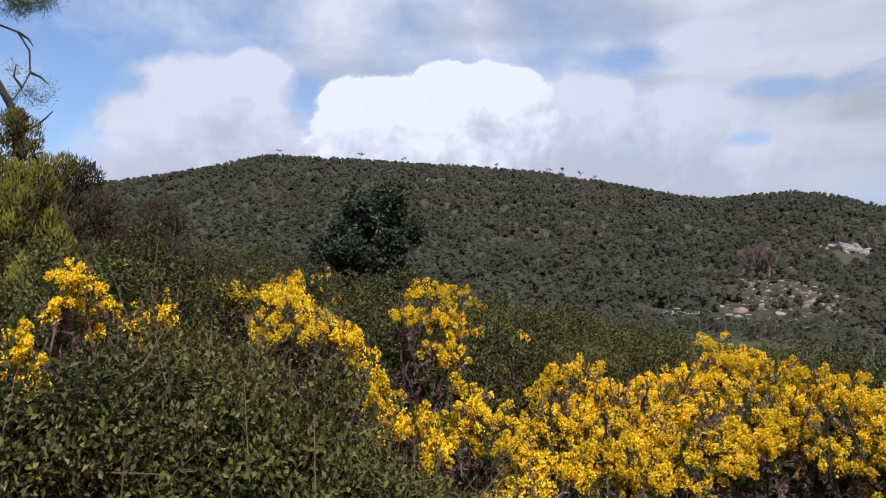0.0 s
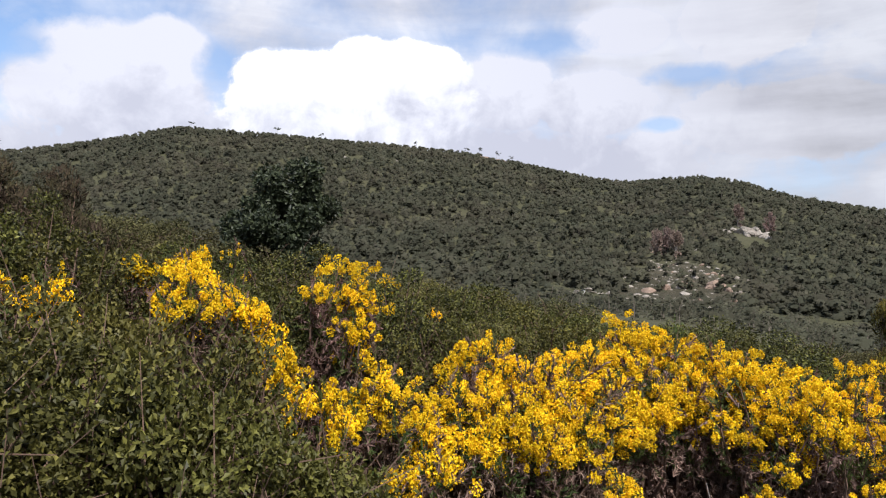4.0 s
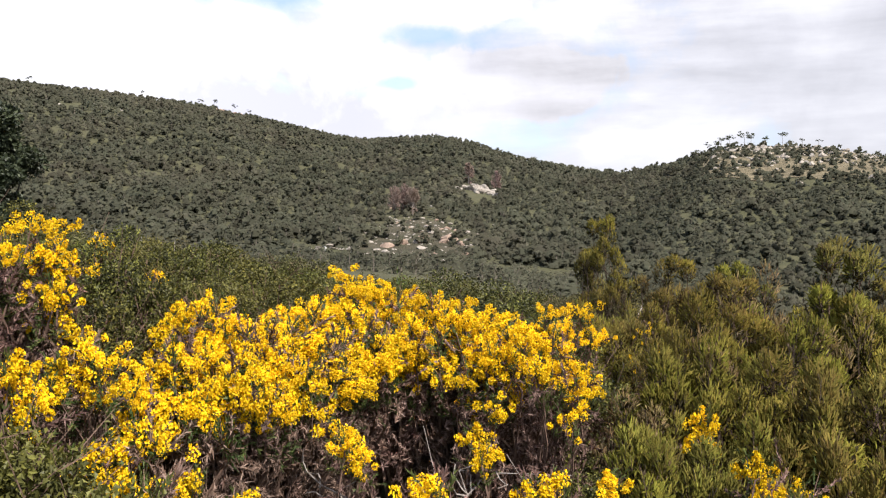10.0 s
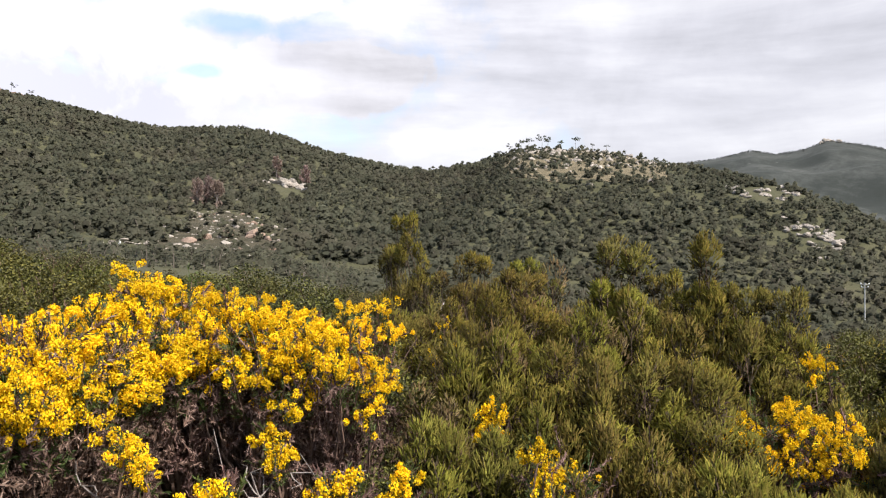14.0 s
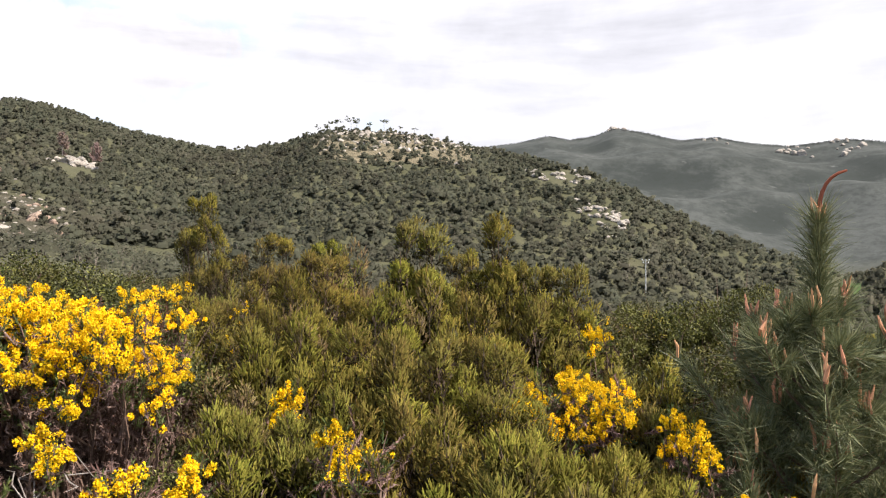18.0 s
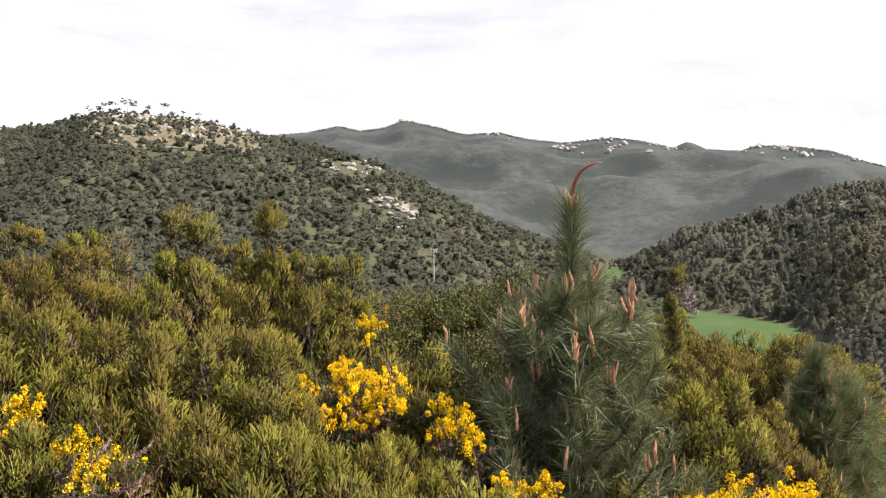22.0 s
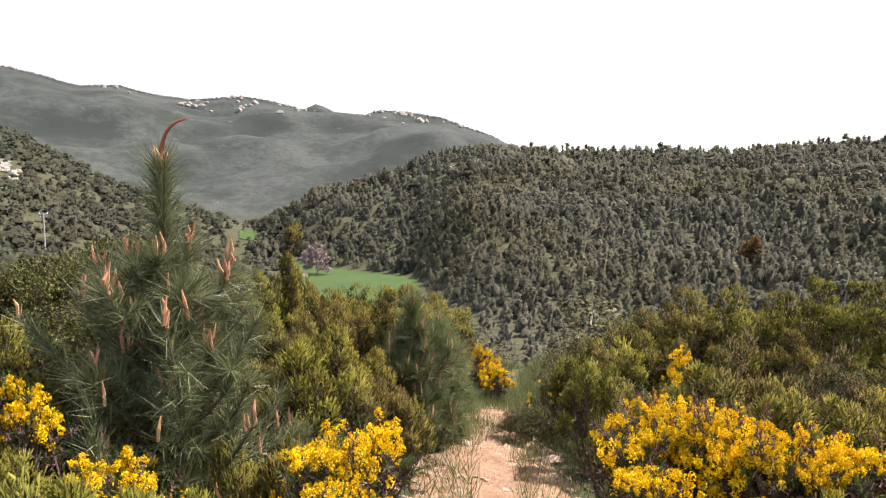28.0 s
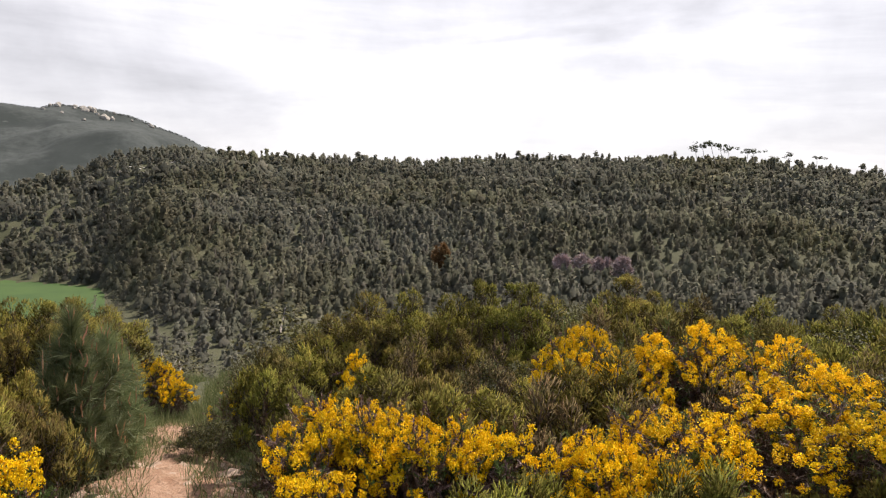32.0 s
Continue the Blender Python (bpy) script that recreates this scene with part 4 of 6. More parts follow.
# what a line of sight over the scrub may reach: bearing, degrees
SCRUB_LINE = ((-50, 6), (-30, 9), (-20, 7.0), (-15, 5.4), (-9, 5.0), (-1, 3.6), (2, 2.2), (7, 1.5), (13, 0.0), (22, -1.1), (32, -2.4), (42, -1.6), (55, -2.8), (60, -3.6), (64, -4.7), (72, -3.6), (77, -6.0), (82, -6.4), (86, -8.2), (90, -8.6), (93, -9.4), (98, -12.0), (104, -10.6), (110, -8.4), (120, -7.6), (130, -7.0), (150, -7))
NEAR_LINE = ((-50, -2), (-14, -4), (0, -12), (10, -16), (30, -16), (36, -9), (46, -9), (55, -10), (62, -14), (70, -17), (84, -19), (92, -20), (104, -20), (112, -18), (125, -17), (135, -15), (150, -14))
PATH_BEARING = ((0.5, 96.4), (5, 96.1), (8, 96.4), (11, 97.2), (14, 98.0), (18, 100.0), (26, 104.0))


def path_line(r):
    return np.interp(r, [p[0] for p in PATH_BEARING], [p[1] for p in PATH_BEARING])


def scatter():
    for r0, r1, n, room in ((2.6, 5.0, 400, 0.30), (5.0, 9.0, 700, 0.36), (9.0, 16.0, 800, 0.55)):
        for _ in range(n):
            az, r = RNG.uniform(-46, 150), math.sqrt(RNG.uniform(r0 * r0, r1 * r1))
            off = abs(az - path_line(r)) * r * math.pi / 180
            if off < 0.92 + 0.5 * room or (86 < az < 108 and r < 3.6):
                continue
            x, y = r * math.sin(radians(az)), r * math.cos(radians(az))
            if not free(x, y, room):
                continue
            mix = RNG.uniform()
            if az < 33:
                oak = mix < 0.95 or az > -14
            elif az < 61:
                oak = mix > 0.97
            elif az < 76:
                oak = r > 6 and mix < 0.8
            elif az < 100:
                oak = mix > 0.96
            else:
                oak = mix > 0.90
            cap = float(by_bearing(SCRUB_LINE, az)) + RNG.normal() * 0.4
            if r < 5.4:
                cap = min(cap, float(by_bearing(NEAR_LINE, az)) + RNG.normal() * 1.0)
            h = EYE_Z + r * math.tan(radians(cap)) - spot(az, r)[2]
            lush = (1.0 if r < 5 else 1.45 if r < 9 else 1.8) * (0.8 if 76 < az < 122 and r < 9 else 1.0)
            h = min(h * (1 - abs(RNG.normal()) * 0.16), RNG.uniform(0.7, 1.2) * lush)
            if h < 0.22:
                continue
            TAKEN.append((x, y, room))
            kind = (oaks if oak else heaths) if r < 9 else (oaks_far if oak else heaths_far)
            kind.set_out(az, r, h, room / 0.36 * RNG.uniform(0.85, 1.2) * (1.0 if r < 9 else 0.8))


scatter()
# scrub behind the place where the camera turns
for n in range(46):
    oaks.set_out(156 + 153 * RNG.uniform(), 4.2 + 6.0 * RNG.uniform(), RNG.uniform(0.5, 1.0), 1.0)
for kind in (oaks, oaks_rusty, oaks_far, heaths, heath_columns, heath_dark, heath_dry, heaths_far, gorses, gorse_slim, gorse_knots, gorse_thin):
    for one, used in zip(kind.made, kind.used):
        if not used:
            for ob in (*one.children_recursive, one):
                bpy.data.objects.remove(ob)


# ---------------------------------------------------------------- woods on the hills
def cards_round(pos, out, size, rng):
    """Uneven little four-cornered tufts that face outwards."""
    n = len(pos)
    nor = unit(out + np.array([0, 0, 0.55]) + rng.normal(size=(n, 3)) * 0.35)
    a = unit(np.cross(nor, rng.normal(size=(n, 3))))
    b = np.cross(nor, a)
    sz = size[:, None] * 0.6
    f = rng.uniform(0.55, 1.25, (4, n, 1))
    v = np.stack([pos + a * sz * f[0], pos + b * sz * f[1] * 0.8, pos - a * sz * f[2], pos - b * sz * f[3] * 0.8], 1).reshape(-1, 3)
    return v, np.arange(4 * n).reshape(n, 4)


def blob(c, rad, rng, seg=6):
    """A small uneven rounded mass, open below: verts, faces, outward."""
    pol = np.radians([4.0, 42.0, 80.0, 118.0])
    ang = np.arange(seg) * (2 * np.pi / seg) + rng.uniform(0, 6.28)
    q = np.stack([np.sin(pol)[:, None] * np.cos(ang)[None], np.sin(pol)[:, None] * np.sin(ang)[None], np.repeat(np.cos(pol)[:, None], seg, 1)], -1).reshape(-1, 3)
    v = c + q * np.asarray(rad) * rng.uniform(0.72, 1.22, (len(q), 1))
    i, j = np.meshgrid(np.arange(3), np.arange(seg), indexing="ij")
    a, b = i * seg + j, i * seg + (j + 1) % seg
    return v, np.stack([a, a + seg, b + seg, b], -1).reshape(-1, 4), q


def far_tree(seed, kind, cards, lumps=0):
    """One small tree of the woods: a trunk and a crown of rounded masses with ragged tufts. Height 1."""
    rng = np.random.default_rng(seed)
    bare = {"pine": 0.15, "euca": 0.10, "scrub": 0.0, "bush": 0.0}[kind]
    v, f = tubes([(np.array([[0, 0, -0.05], [rng.normal() * 0.03, rng.normal() * 0.03, 0.55], [rng.normal() * 0.05, rng.normal() * 0.05, 0.93]]), np.array([0.022, 0.016, 0.006]))], 3)
    n = lumps or {"pine": 6, "euca": 6, "scrub": 4, "bush": 6}[kind]
    wide = {"pine": 0.33, "euca": 0.20, "scrub": 0.55, "bush": 0.5}[kind]
    s = np.linspace(0, 1, n)
    hz = bare + 0.12 + (0.80 - bare) * s + rng.normal(size=n) * 0.03
    if kind == "euca":
        reach, size = 0.10 * (1 - s) + 0.02, wide * (1.0 - 0.62 * s ** 1.6)
        tall = np.full(n, 0.17)
    else:
        reach, size = wide * 0.62 * np.sqrt(np.clip(1.0 - 0.9 * s, 0.02, 1)), wide * (0.62 - 0.22 * s)
        tall = np.full(n, {"pine": 0.15, "scrub": 0.26, "bush": 0.2}[kind])
    ang = np.arange(n) * 2.4 + rng.uniform(0, 6.28)
    c = np.stack([np.cos(ang) * reach, np.sin(ang) * reach, hz - tall * 0.4], 1)
    bv, bf, bq, base = [], [], [], 0
    if kind != "bush":
        for m in range(n):
            a, b, q = blob(c[m], np.array([size[m], size[m], tall[m]]) * 0.86, rng, 5)
            bv.append(a), bf.append(b + base), bq.append(q)
            base += len(a)
    k = rng.integers(0, n, cards)
    q = unit(rng.normal(size=(cards, 3)) + np.array([0, 0, 0.3]))
    p = c[k] + q * np.stack([size[k], size[k], tall[k]], 1) * rng.uniform(0.55 if kind == "bush" else 0.75, 1.2, (cards, 1))
    edge = {"pine": 0.125, "euca": 0.085, "scrub": 0.2, "bush": 0.15}[kind] * math.sqrt(60 / max(cards, 24))
    lv, lf = cards_round(p, q, edge * rng.uniform(0.6, 1.3, cards), rng)
    V = np.vstack([v, *bv, lv])
    own = np.vstack([np.tile([[0, 0, 1.0]], (len(v), 1)), *bq, np.repeat(q, 4, 0)])
    mid = np.array([0, 0, (1 + bare) / 2])
    N = unit(own * 0.4 + unit((V - mid) * np.array([1 / wide, 1 / wide, 1.6])) * 0.3 + np.array([0, 0, 0.7]) + rng.normal(size=V.shape) * 0.06)
    faces = np.vstack([f, *[b + len(v) for b in bf], lf + len(v) + base])
    return V, faces, np.concatenate([np.ones(len(f), int), np.zeros(len(faces) - len(f), int)]), N


def wood(name, label, kinds, places, heights, mats, sink=0.0):
    """Many small trees as one mesh. places (n, 2)."""
    rng = np.random.default_rng(len(places))
    z = ground(places[:, 0], places[:, 1])
    which = rng.integers(0, len(kinds), len(places))
    turn = rng.uniform(0, 6.283, len(places))
    fat = rng.uniform(0.85, 1.6, len(places))
    V, F, M, T, N, base = [], [], [], [], [], 0
    # the lie of the slope turns the shading of the canopy
    px, py = places[:, 0], places[:, 1]
    lean = np.stack([ground(px - 9, py) - ground(px + 9, py), ground(px, py - 9) - ground(px, py + 9)], 1) / 18.0
    for i, (v, f, m, nor) in enumerate(kinds):
        sel = np.where(which == i)[0]
        c, s = np.cos(turn[sel])[:, None], np.sin(turn[sel])[:, None]
        h, w = heights[sel][:, None], (heights[sel] * fat[sel])[:, None]
        X = (v[None, :, 0] * c - v[None, :, 1] * s) * w + places[sel, 0][:, None]
        Y = (v[None, :, 0] * s + v[None, :, 1] * c) * w + places[sel, 1][:, None]
        Z = (v[None, :, 2] - sink) * h + z[sel][:, None]
        V.append(np.stack([X, Y, Z], -1).reshape(-1, 3))
        F.append((f[None] + base + (np.arange(len(sel)) * len(v))[:, None, None]).reshape(-1, 4))
        N.append(np.stack([nor[None, :, 0] * c - nor[None, :, 1] * s + lean[sel, 0][:, None] * 1.1, nor[None, :, 0] * s + nor[None, :, 1] * c + lean[sel, 1][:, None] * 1.1, np.broadcast_to(nor[None, :, 2], X.shape)], -1).reshape(-1, 3))
        M.append(np.tile(m, len(sel)))
        T.append(np.repeat(np.clip(0.5 + 0.28 * waves(px[sel], py[sel], 75) + 0.2 * waves(py[sel], px[sel], 31) + rng.normal(size=len(sel)) * 0.2, 0, 1), len(v)))
        base += len(sel) * len(v)
    ob = new(name, raw_mesh(name, np.concatenate(V), np.concatenate(F), mats, np.concatenate(M), smooth=True, normals=np.concatenate(N)))
    ob.data.attributes.new("tone", "FLOAT", "POINT").data.foreach_set("value", np.concatenate(T).astype(np.float32))
    return tagged(ob, label, "woods", kind="stuff")


def sow(az0, az1, r0, r1, gap, rng, grow=0.0):
    """Jittered points in a sector, further apart with distance if grow > 0."""
    out, r = [], r0
    while r < r1:
        g = gap * (1 + grow * (r - r0) / (r1 - r0))
        n = max(1, int(radians(az1 - az0) * r / g))
        a = np.radians(az0) + (np.arange(n) + rng.uniform(-0.9, 0.9, n) + 0.5) / n * radians(az1 - az0)
        rr = r + rng.uniform(-0.9, 0.9, n) * g
        out.append(np.stack([rr * np.sin(a), rr * np.cos(a)], 1))
        r += g
    return np.concatenate(out)


def polar(p):
    az = np.degrees(np.arctan2(p[:, 0], p[:, 1]))
    return np.where(az < -100, az + 360, az), np.hypot(p[:, 0], p[:, 1])


# open ground in the woods: bearing, distance, half-width in degrees, half-depth in metres
CLEARINGS = ((23.0, 304, 4.4, 52), (17.5, 268, 5.0, 9), (27.4, 448, 1.3, 36), (47.8, 550, 5.0, 110), (52.6, 540, 2.6, 60), (79.4, 375, 1.3, 40), (60.7, 462, 2.6, 28), (64.0, 385, 1.5, 18), (9.5, 812, 1.3, 40), (-0.6, 652, 0.9, 16), (2.4, 652, 0.8, 14), (94.0, 394, 3.0, 16))


def thin(p, rng):
    az, r = polar(p)
    keep = np.ones(len(p), bool)
    for a, d, wa, wr in CLEARINGS:
        q = ((az - a) / wa) ** 2 + ((r - d) / wr) ** 2
        keep &= (q > 1) | (rng.uniform(size=len(p)) < (0.5 if 40 < a < 56 else 0.4 if a > 90 else 0.22 if a == 23.0 else 0.1))
    return p[keep]


def build_woods():
    rng = np.random.default_rng(5)
    pine = [far_tree(s, "pine", 60) for s in (1, 2, 3, 4, 5, 6)]
    pine_lo = [far_tree(s, "pine", 26, 4) for s in (21, 22, 23, 24)]
    euca = [far_tree(s, "euca", 80) for s in (7, 8, 9, 10, 11, 18)]
    euca_lo = [far_tree(s, "euca", 40, 5) for s in (25, 26, 27, 28)]
    bush = [far_tree(s, "bush", 40) for s in (12, 13, 14)]
    scrub = [far_tree(s, "scrub", 4, 2) for s in (15, 16, 17)]
    # high ridge and crag hill
    p = sow(-38, 37, 262, 560, 4.0, rng, 0.35)
    p = thin(p, rng)
    az, r = polar(p)
    p = p[(r > by_bearing(FOOT, az) + 6)]
    wood("pine_wood", "dense pine wood on the lower slope of the ridge", pine, p, np.clip(rng.normal(7.0, 2.0, len(p)), 3.4, 12), [PINE_FAR, TRUNK_FAR], 0.56)
    p = thin(sow(-38, 37, 560, 875, 6.4, rng, 0.15), rng)
    az, r = polar(p)
    p = p[r < by_bearing(CREST_FAR, az) + 15]
    wood("pine_wood", "dense pine wood up to the skyline of the ridge", pine_lo, p, rng.uniform(7, 12, len(p)), [PINE_FAR, TRUNK_FAR], 0.56)
    p = thin(sow(37, 83, 236, 640, 4.0, rng, 0.35), rng)
    az, r = polar(p)
    p = p[(r > by_bearing(FOOT, az) + 3) & (r < by_bearing(CREST_FAR, az) + 12)]
    wood("pine_wood", "pine wood on the crag hill and its spur", pine, p, np.clip(rng.normal(6.6, 1.9, len(p)), 3.2, 11), [PINE_FAR, TRUNK_FAR], 0.56)
    # eucalyptus hill across the valley
    p = thin(sow(79, 150, 172, 470, 3.0, rng, 0.3), rng)
    az, r = polar(p)
    p = p[(r > by_bearing(FOOT, az) + 2) & (r < by_bearing(CREST_FAR, az) + 12)]
    az, r = polar(p)
    h = np.clip(rng.normal(7.6, 2.0, len(p)), 3.5, 12) * (1 + 0.25 * waves(p[:, 0], p[:, 1], 41))
    near = r < 300
    p2 = sow(95, 150, 118, 190, 4.2, rng, 0.1)
    wood("eucalyptus_wood", "eucalyptus wood on the lower slope of the opposite hill", euca, np.vstack([p[near], p2]), np.concatenate([h[near], rng.uniform(4.0, 8, len(p2))]), [EUCA_FAR, TRUNK_FAR], 0.48)
    wood("eucalyptus_wood", "eucalyptus and pine wood up to the skyline of the opposite hill", euca_lo + pine_lo[:1], p[~near], h[~near], [EUCA_FAR, TRUNK_FAR], 0.48)
    # slope that falls from the brow to the valley
    near_bush = [far_tree(s, "bush", 700) for s in (31, 32, 33, 34)]
    p = sow(-45, 100, 16, 28, 1.5, rng, 0.4)
    az, r = polar(p)
    p = p[(np.abs(az - path_line(r)) * r * 0.0175 > 1.2)]
    az, r = polar(p)
    line = EYE_Z + r * np.tan(np.radians(by_bearing(SCRUB_LINE, az) - 0.3)) - ground(p[:, 0], p[:, 1])
    h = np.minimum(rng.uniform(1.0, 1.9, len(p)), line * rng.uniform(0.85, 1.05, len(p)))
    wood("brow_scrub", "low evergreen scrub along the brow of the hill", near_bush, p[h > 0.3], h[h > 0.3], [OAK_BROW, BARK])
    p = sow(100, 150, 15, 26, 1.5, rng, 0.4)
    wood("brow_scrub", "low heath scrub along the brow of the hill", near_bush, p, rng.uniform(0.9, 1.6, len(p)), [OAK_BROW, BARK])
    p = sow(-40, 80, 100, 240, 4.5, rng, 0.3)
    az, r = polar(p)
    p = p[(r < by_bearing(FOOT, az) + 8)]
    wood("valley_scrub", "scrub and young trees on the slope below the brow", bush, p, rng.uniform(1.6, 3.6, len(p)), [PINE_FAR, TRUNK_FAR])
    p = thin(sow(34, 82.5, 110, 345, 4.4, rng, 0.2), rng)
    az, r = polar(p)
    p = p[(r < by_bearing(FOOT, az) + 3)]
    wood("pine_wood", "pines on the floor of the valley", pine, p, rng.uniform(4, 8, len(p)), [PINE_FAR, TRUNK_FAR], 0.56)
    p = np.vstack([sow(96, 150, 100, 176, 5, rng, 0.1), sow(80, 93, 110, 205, 5, rng, 0.1), sow(91.4, 98, 60, 262, 4.5, rng, 0.1)])
    wood("valley_scrub", "scrub and young trees on the slope below the brow", bush, p, rng.uniform(1.6, 3.4, len(p)), [EUCA_FAR, TRUNK_FAR])
    # far range, its haze put into the scrub's colour
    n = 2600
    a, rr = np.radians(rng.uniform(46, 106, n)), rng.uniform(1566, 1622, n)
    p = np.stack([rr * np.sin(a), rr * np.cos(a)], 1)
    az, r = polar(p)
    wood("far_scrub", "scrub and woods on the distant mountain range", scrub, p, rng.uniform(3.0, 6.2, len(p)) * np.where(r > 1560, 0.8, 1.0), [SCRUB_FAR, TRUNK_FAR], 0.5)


build_woods()


# ---------------------------------------------------------------- path, meadow, verge
def strip(name, az_of, r0, r1, half, lift, mat, label, category, cols=30, step=0.07):
    r = np.arange(r0, r1, step)
    c = np.linspace(-1, 1, cols)
    w = half(r)[:, None]
    a = np.radians(az_of(r))[:, None]
    edge = 1 + 0.18 * waves(r * 3.0, r * 0.0, 2.3)[:, None] * np.sign(c)[None]
    off = c[None] * w * edge
    X = r[:, None] * np.sin(a) + off * np.cos(a)
    Y = r[:, None] * np.cos(a) - off * np.sin(a)
    Z = ground(X, Y) + lift * (1 - c[None] ** 4) - 0.03 * (np.abs(c[None]) ** 6) + 0.022 * waves(X, Y, 0.43) + 0.028 * waves(Y, X, 1.1) + 0.010 * waves(X, Y, 0.17)
    V = np.stack([X, Y, Z], -1).reshape(-1, 3)
    i, j = np.meshgrid(np.arange(len(r) - 1), np.arange(cols - 1), indexing="ij")
    q = i * cols + j
    ob = new(name, raw_mesh(name, V, np.stack([q, q + 1, q + cols + 1, q + cols], -1).reshape(-1, 4), mat, smooth=True))
    return tagged(ob, label, category, kind="structure")


path = strip("path", path_line, -7.0, 10.5, lambda r: np.interp(r, [0.6, 5, 8, 10.5], [0.95, 0.92, 0.66, 0.3]), 0.045, SOIL,
             "rutted footpath of bare reddish stony soil", "path")


def stone_mesh(seed, flat=0.5, detail=2):
    rng = np.random.default_rng(seed)
    bm = bmesh.new()
    bmesh.ops.create_icosphere(bm, subdivisions=detail, radius=1.0)
    cuts = [(unit(rng.normal(size=3)), rng.uniform(0.55, 0.85)) for _ in range(7)]
    for v in bm.verts:
        p = np.array(v.co)
        for n, d in cuts:
            over = p @ n - d
            if over > 0:
                p = p - n * over * 0.9
        v.co = p * np.array([1, rng.uniform(0.97, 1.03), flat])
    me = bpy.data.meshes.new("stone")
    bm.to_mesh(me)
    bm.free()
    return me


def lay_stones():
    rng = np.random.default_rng(41)
    kinds = [stone_mesh(s, 0.45, 1) for s in range(6)]
    for k in kinds:
        k.materials.append(STONE)
    for n in range(420):
        r = rng.uniform(3.0, 10.0)
        off = rng.uniform(-1, 1) * float(np.interp(r, [3, 6, 10], [0.85, 0.75, 0.35])) * (1 if n % 3 else 1.15)
        a = radians(float(path_line(r)))
        x, y = r * math.sin(a) + off * math.cos(a), r * math.cos(a) - off * math.sin(a)
        ob = part("stone", kinds[n % 6], path)
        s = rng.uniform(0.012, 0.045) * (2.2 if n % 9 == 0 else 1)
        ob.matrix_basis = pose(x, y, float(ground(x, y)) + 0.03, rng.uniform(-15, 15), rng.uniform(-15, 15), rng.uniform(0, 360)) @ Matrix.Diagonal((s * 1.3, s, s, 1))


lay_stones()


def meadow(name, az0, az1, near, far, lift, label, mat=MEADOW):
    az = np.linspace(az0, az1, 40)
    s = np.linspace(0, 1, 30)
    A = np.radians(az)[:, None]
    R = near + (far(az)[:, None] - near) * s[None]
    X, Y = R * np.sin(A), R * np.cos(A)
    V = np.stack([X, Y, ground(X, Y) + lift], -1).reshape(-1, 3)
    i, j = np.meshgrid(np.arange(39), np.arange(29), indexing="ij")
    q = i * 30 + j
    ob = new(name, raw_mesh(name, V, np.stack([q, q + 1, q + 31, q + 30], -1).reshape(-1, 4), mat, smooth=True))
    return tagged(ob, label, name.split("_")[-1], kind="structure")


meadow("meadow", 82.2, 91.8, 205.0, lambda az: by_bearing(FOOT, az) + 1, 0.25, "bright green valley meadow at the foot of the woods")
meadow("far_meadow", 79.0, 80.2, 374.0, lambda az: 390 + 0 * az, 0.4, "small pale green meadow beside the woods")
meadow("bare_slope", 16.8, 27.2, 258.0, lambda az: 345 - 4.4 * (az - 22.8) ** 2 + 5 * np.sin(az * 3.1), 0.35, "bare stony slope of dry brown earth below the pines", EARTH)
meadow("crag_slope", 43.0, 54.4, 462.0, lambda az: 617 + 0 * az, 0.35, "dry ochre slope of the crag between boulders", CRAG)


def verge_grass():
    rng = np.random.default_rng(43)
    n = 18000
    r = rng.uniform(3.2, 17.0, n)
    half = np.interp(r, [3, 6, 9, 10.5, 17], [0.9, 0.86, 0.5, 0.2, 0.1])
    off = np.where(rng.uniform(size=n) < 0.5, -1, 1) * (half * 1.08 + rng.gamma(1.5, 0.15, n))
    tuft = rng.integers(0, 500, n)
    r = np.where(rng.uniform(size=n) < 0.75, np.sort(r)[(tuft * 36) % n] + rng.normal(size=n) * 0.05, r)
    a = np.radians(path_line(r))
    x, y = r * np.sin(a) + off * np.cos(a), r * np.cos(a) - off * np.sin(a)
    p = np.stack([x, y, ground(x, y)], 1)
    d = rng.normal(size=(n, 3)) * 0.45 + np.array([0, 0, 1])
    # a pale tussocky patch where the path drops away
    m = 9000
    r2, off2 = rng.uniform(8.2, 12.5, m), rng.normal(size=m) * 0.55
    a = np.radians(path_line(r2))
    x, y = r2 * np.sin(a) + off2 * np.cos(a), r2 * np.cos(a) - off2 * np.sin(a)
    tussock = np.clip(0.5 + 0.6 * waves(x, y, 0.7), 0.1, 1)
    p = np.vstack([p, np.stack([x, y, ground(x, y)], 1)])
    d = np.vstack([d, rng.normal(size=(m, 3)) * 0.5 + np.array([0, 0, 1])])
    ln = np.concatenate([rng.uniform(0.08, 0.32, n), rng.uniform(0.12, 0.36, m) * tussock])
    ob = new("verge_grass", raw_mesh("verge_grass", *blades(p, d, ln, 0.009, rng), GRASS))
    tagged(ob, "dry and green grass tufts along the footpath", "grass", kind="stuff")


verge_grass()


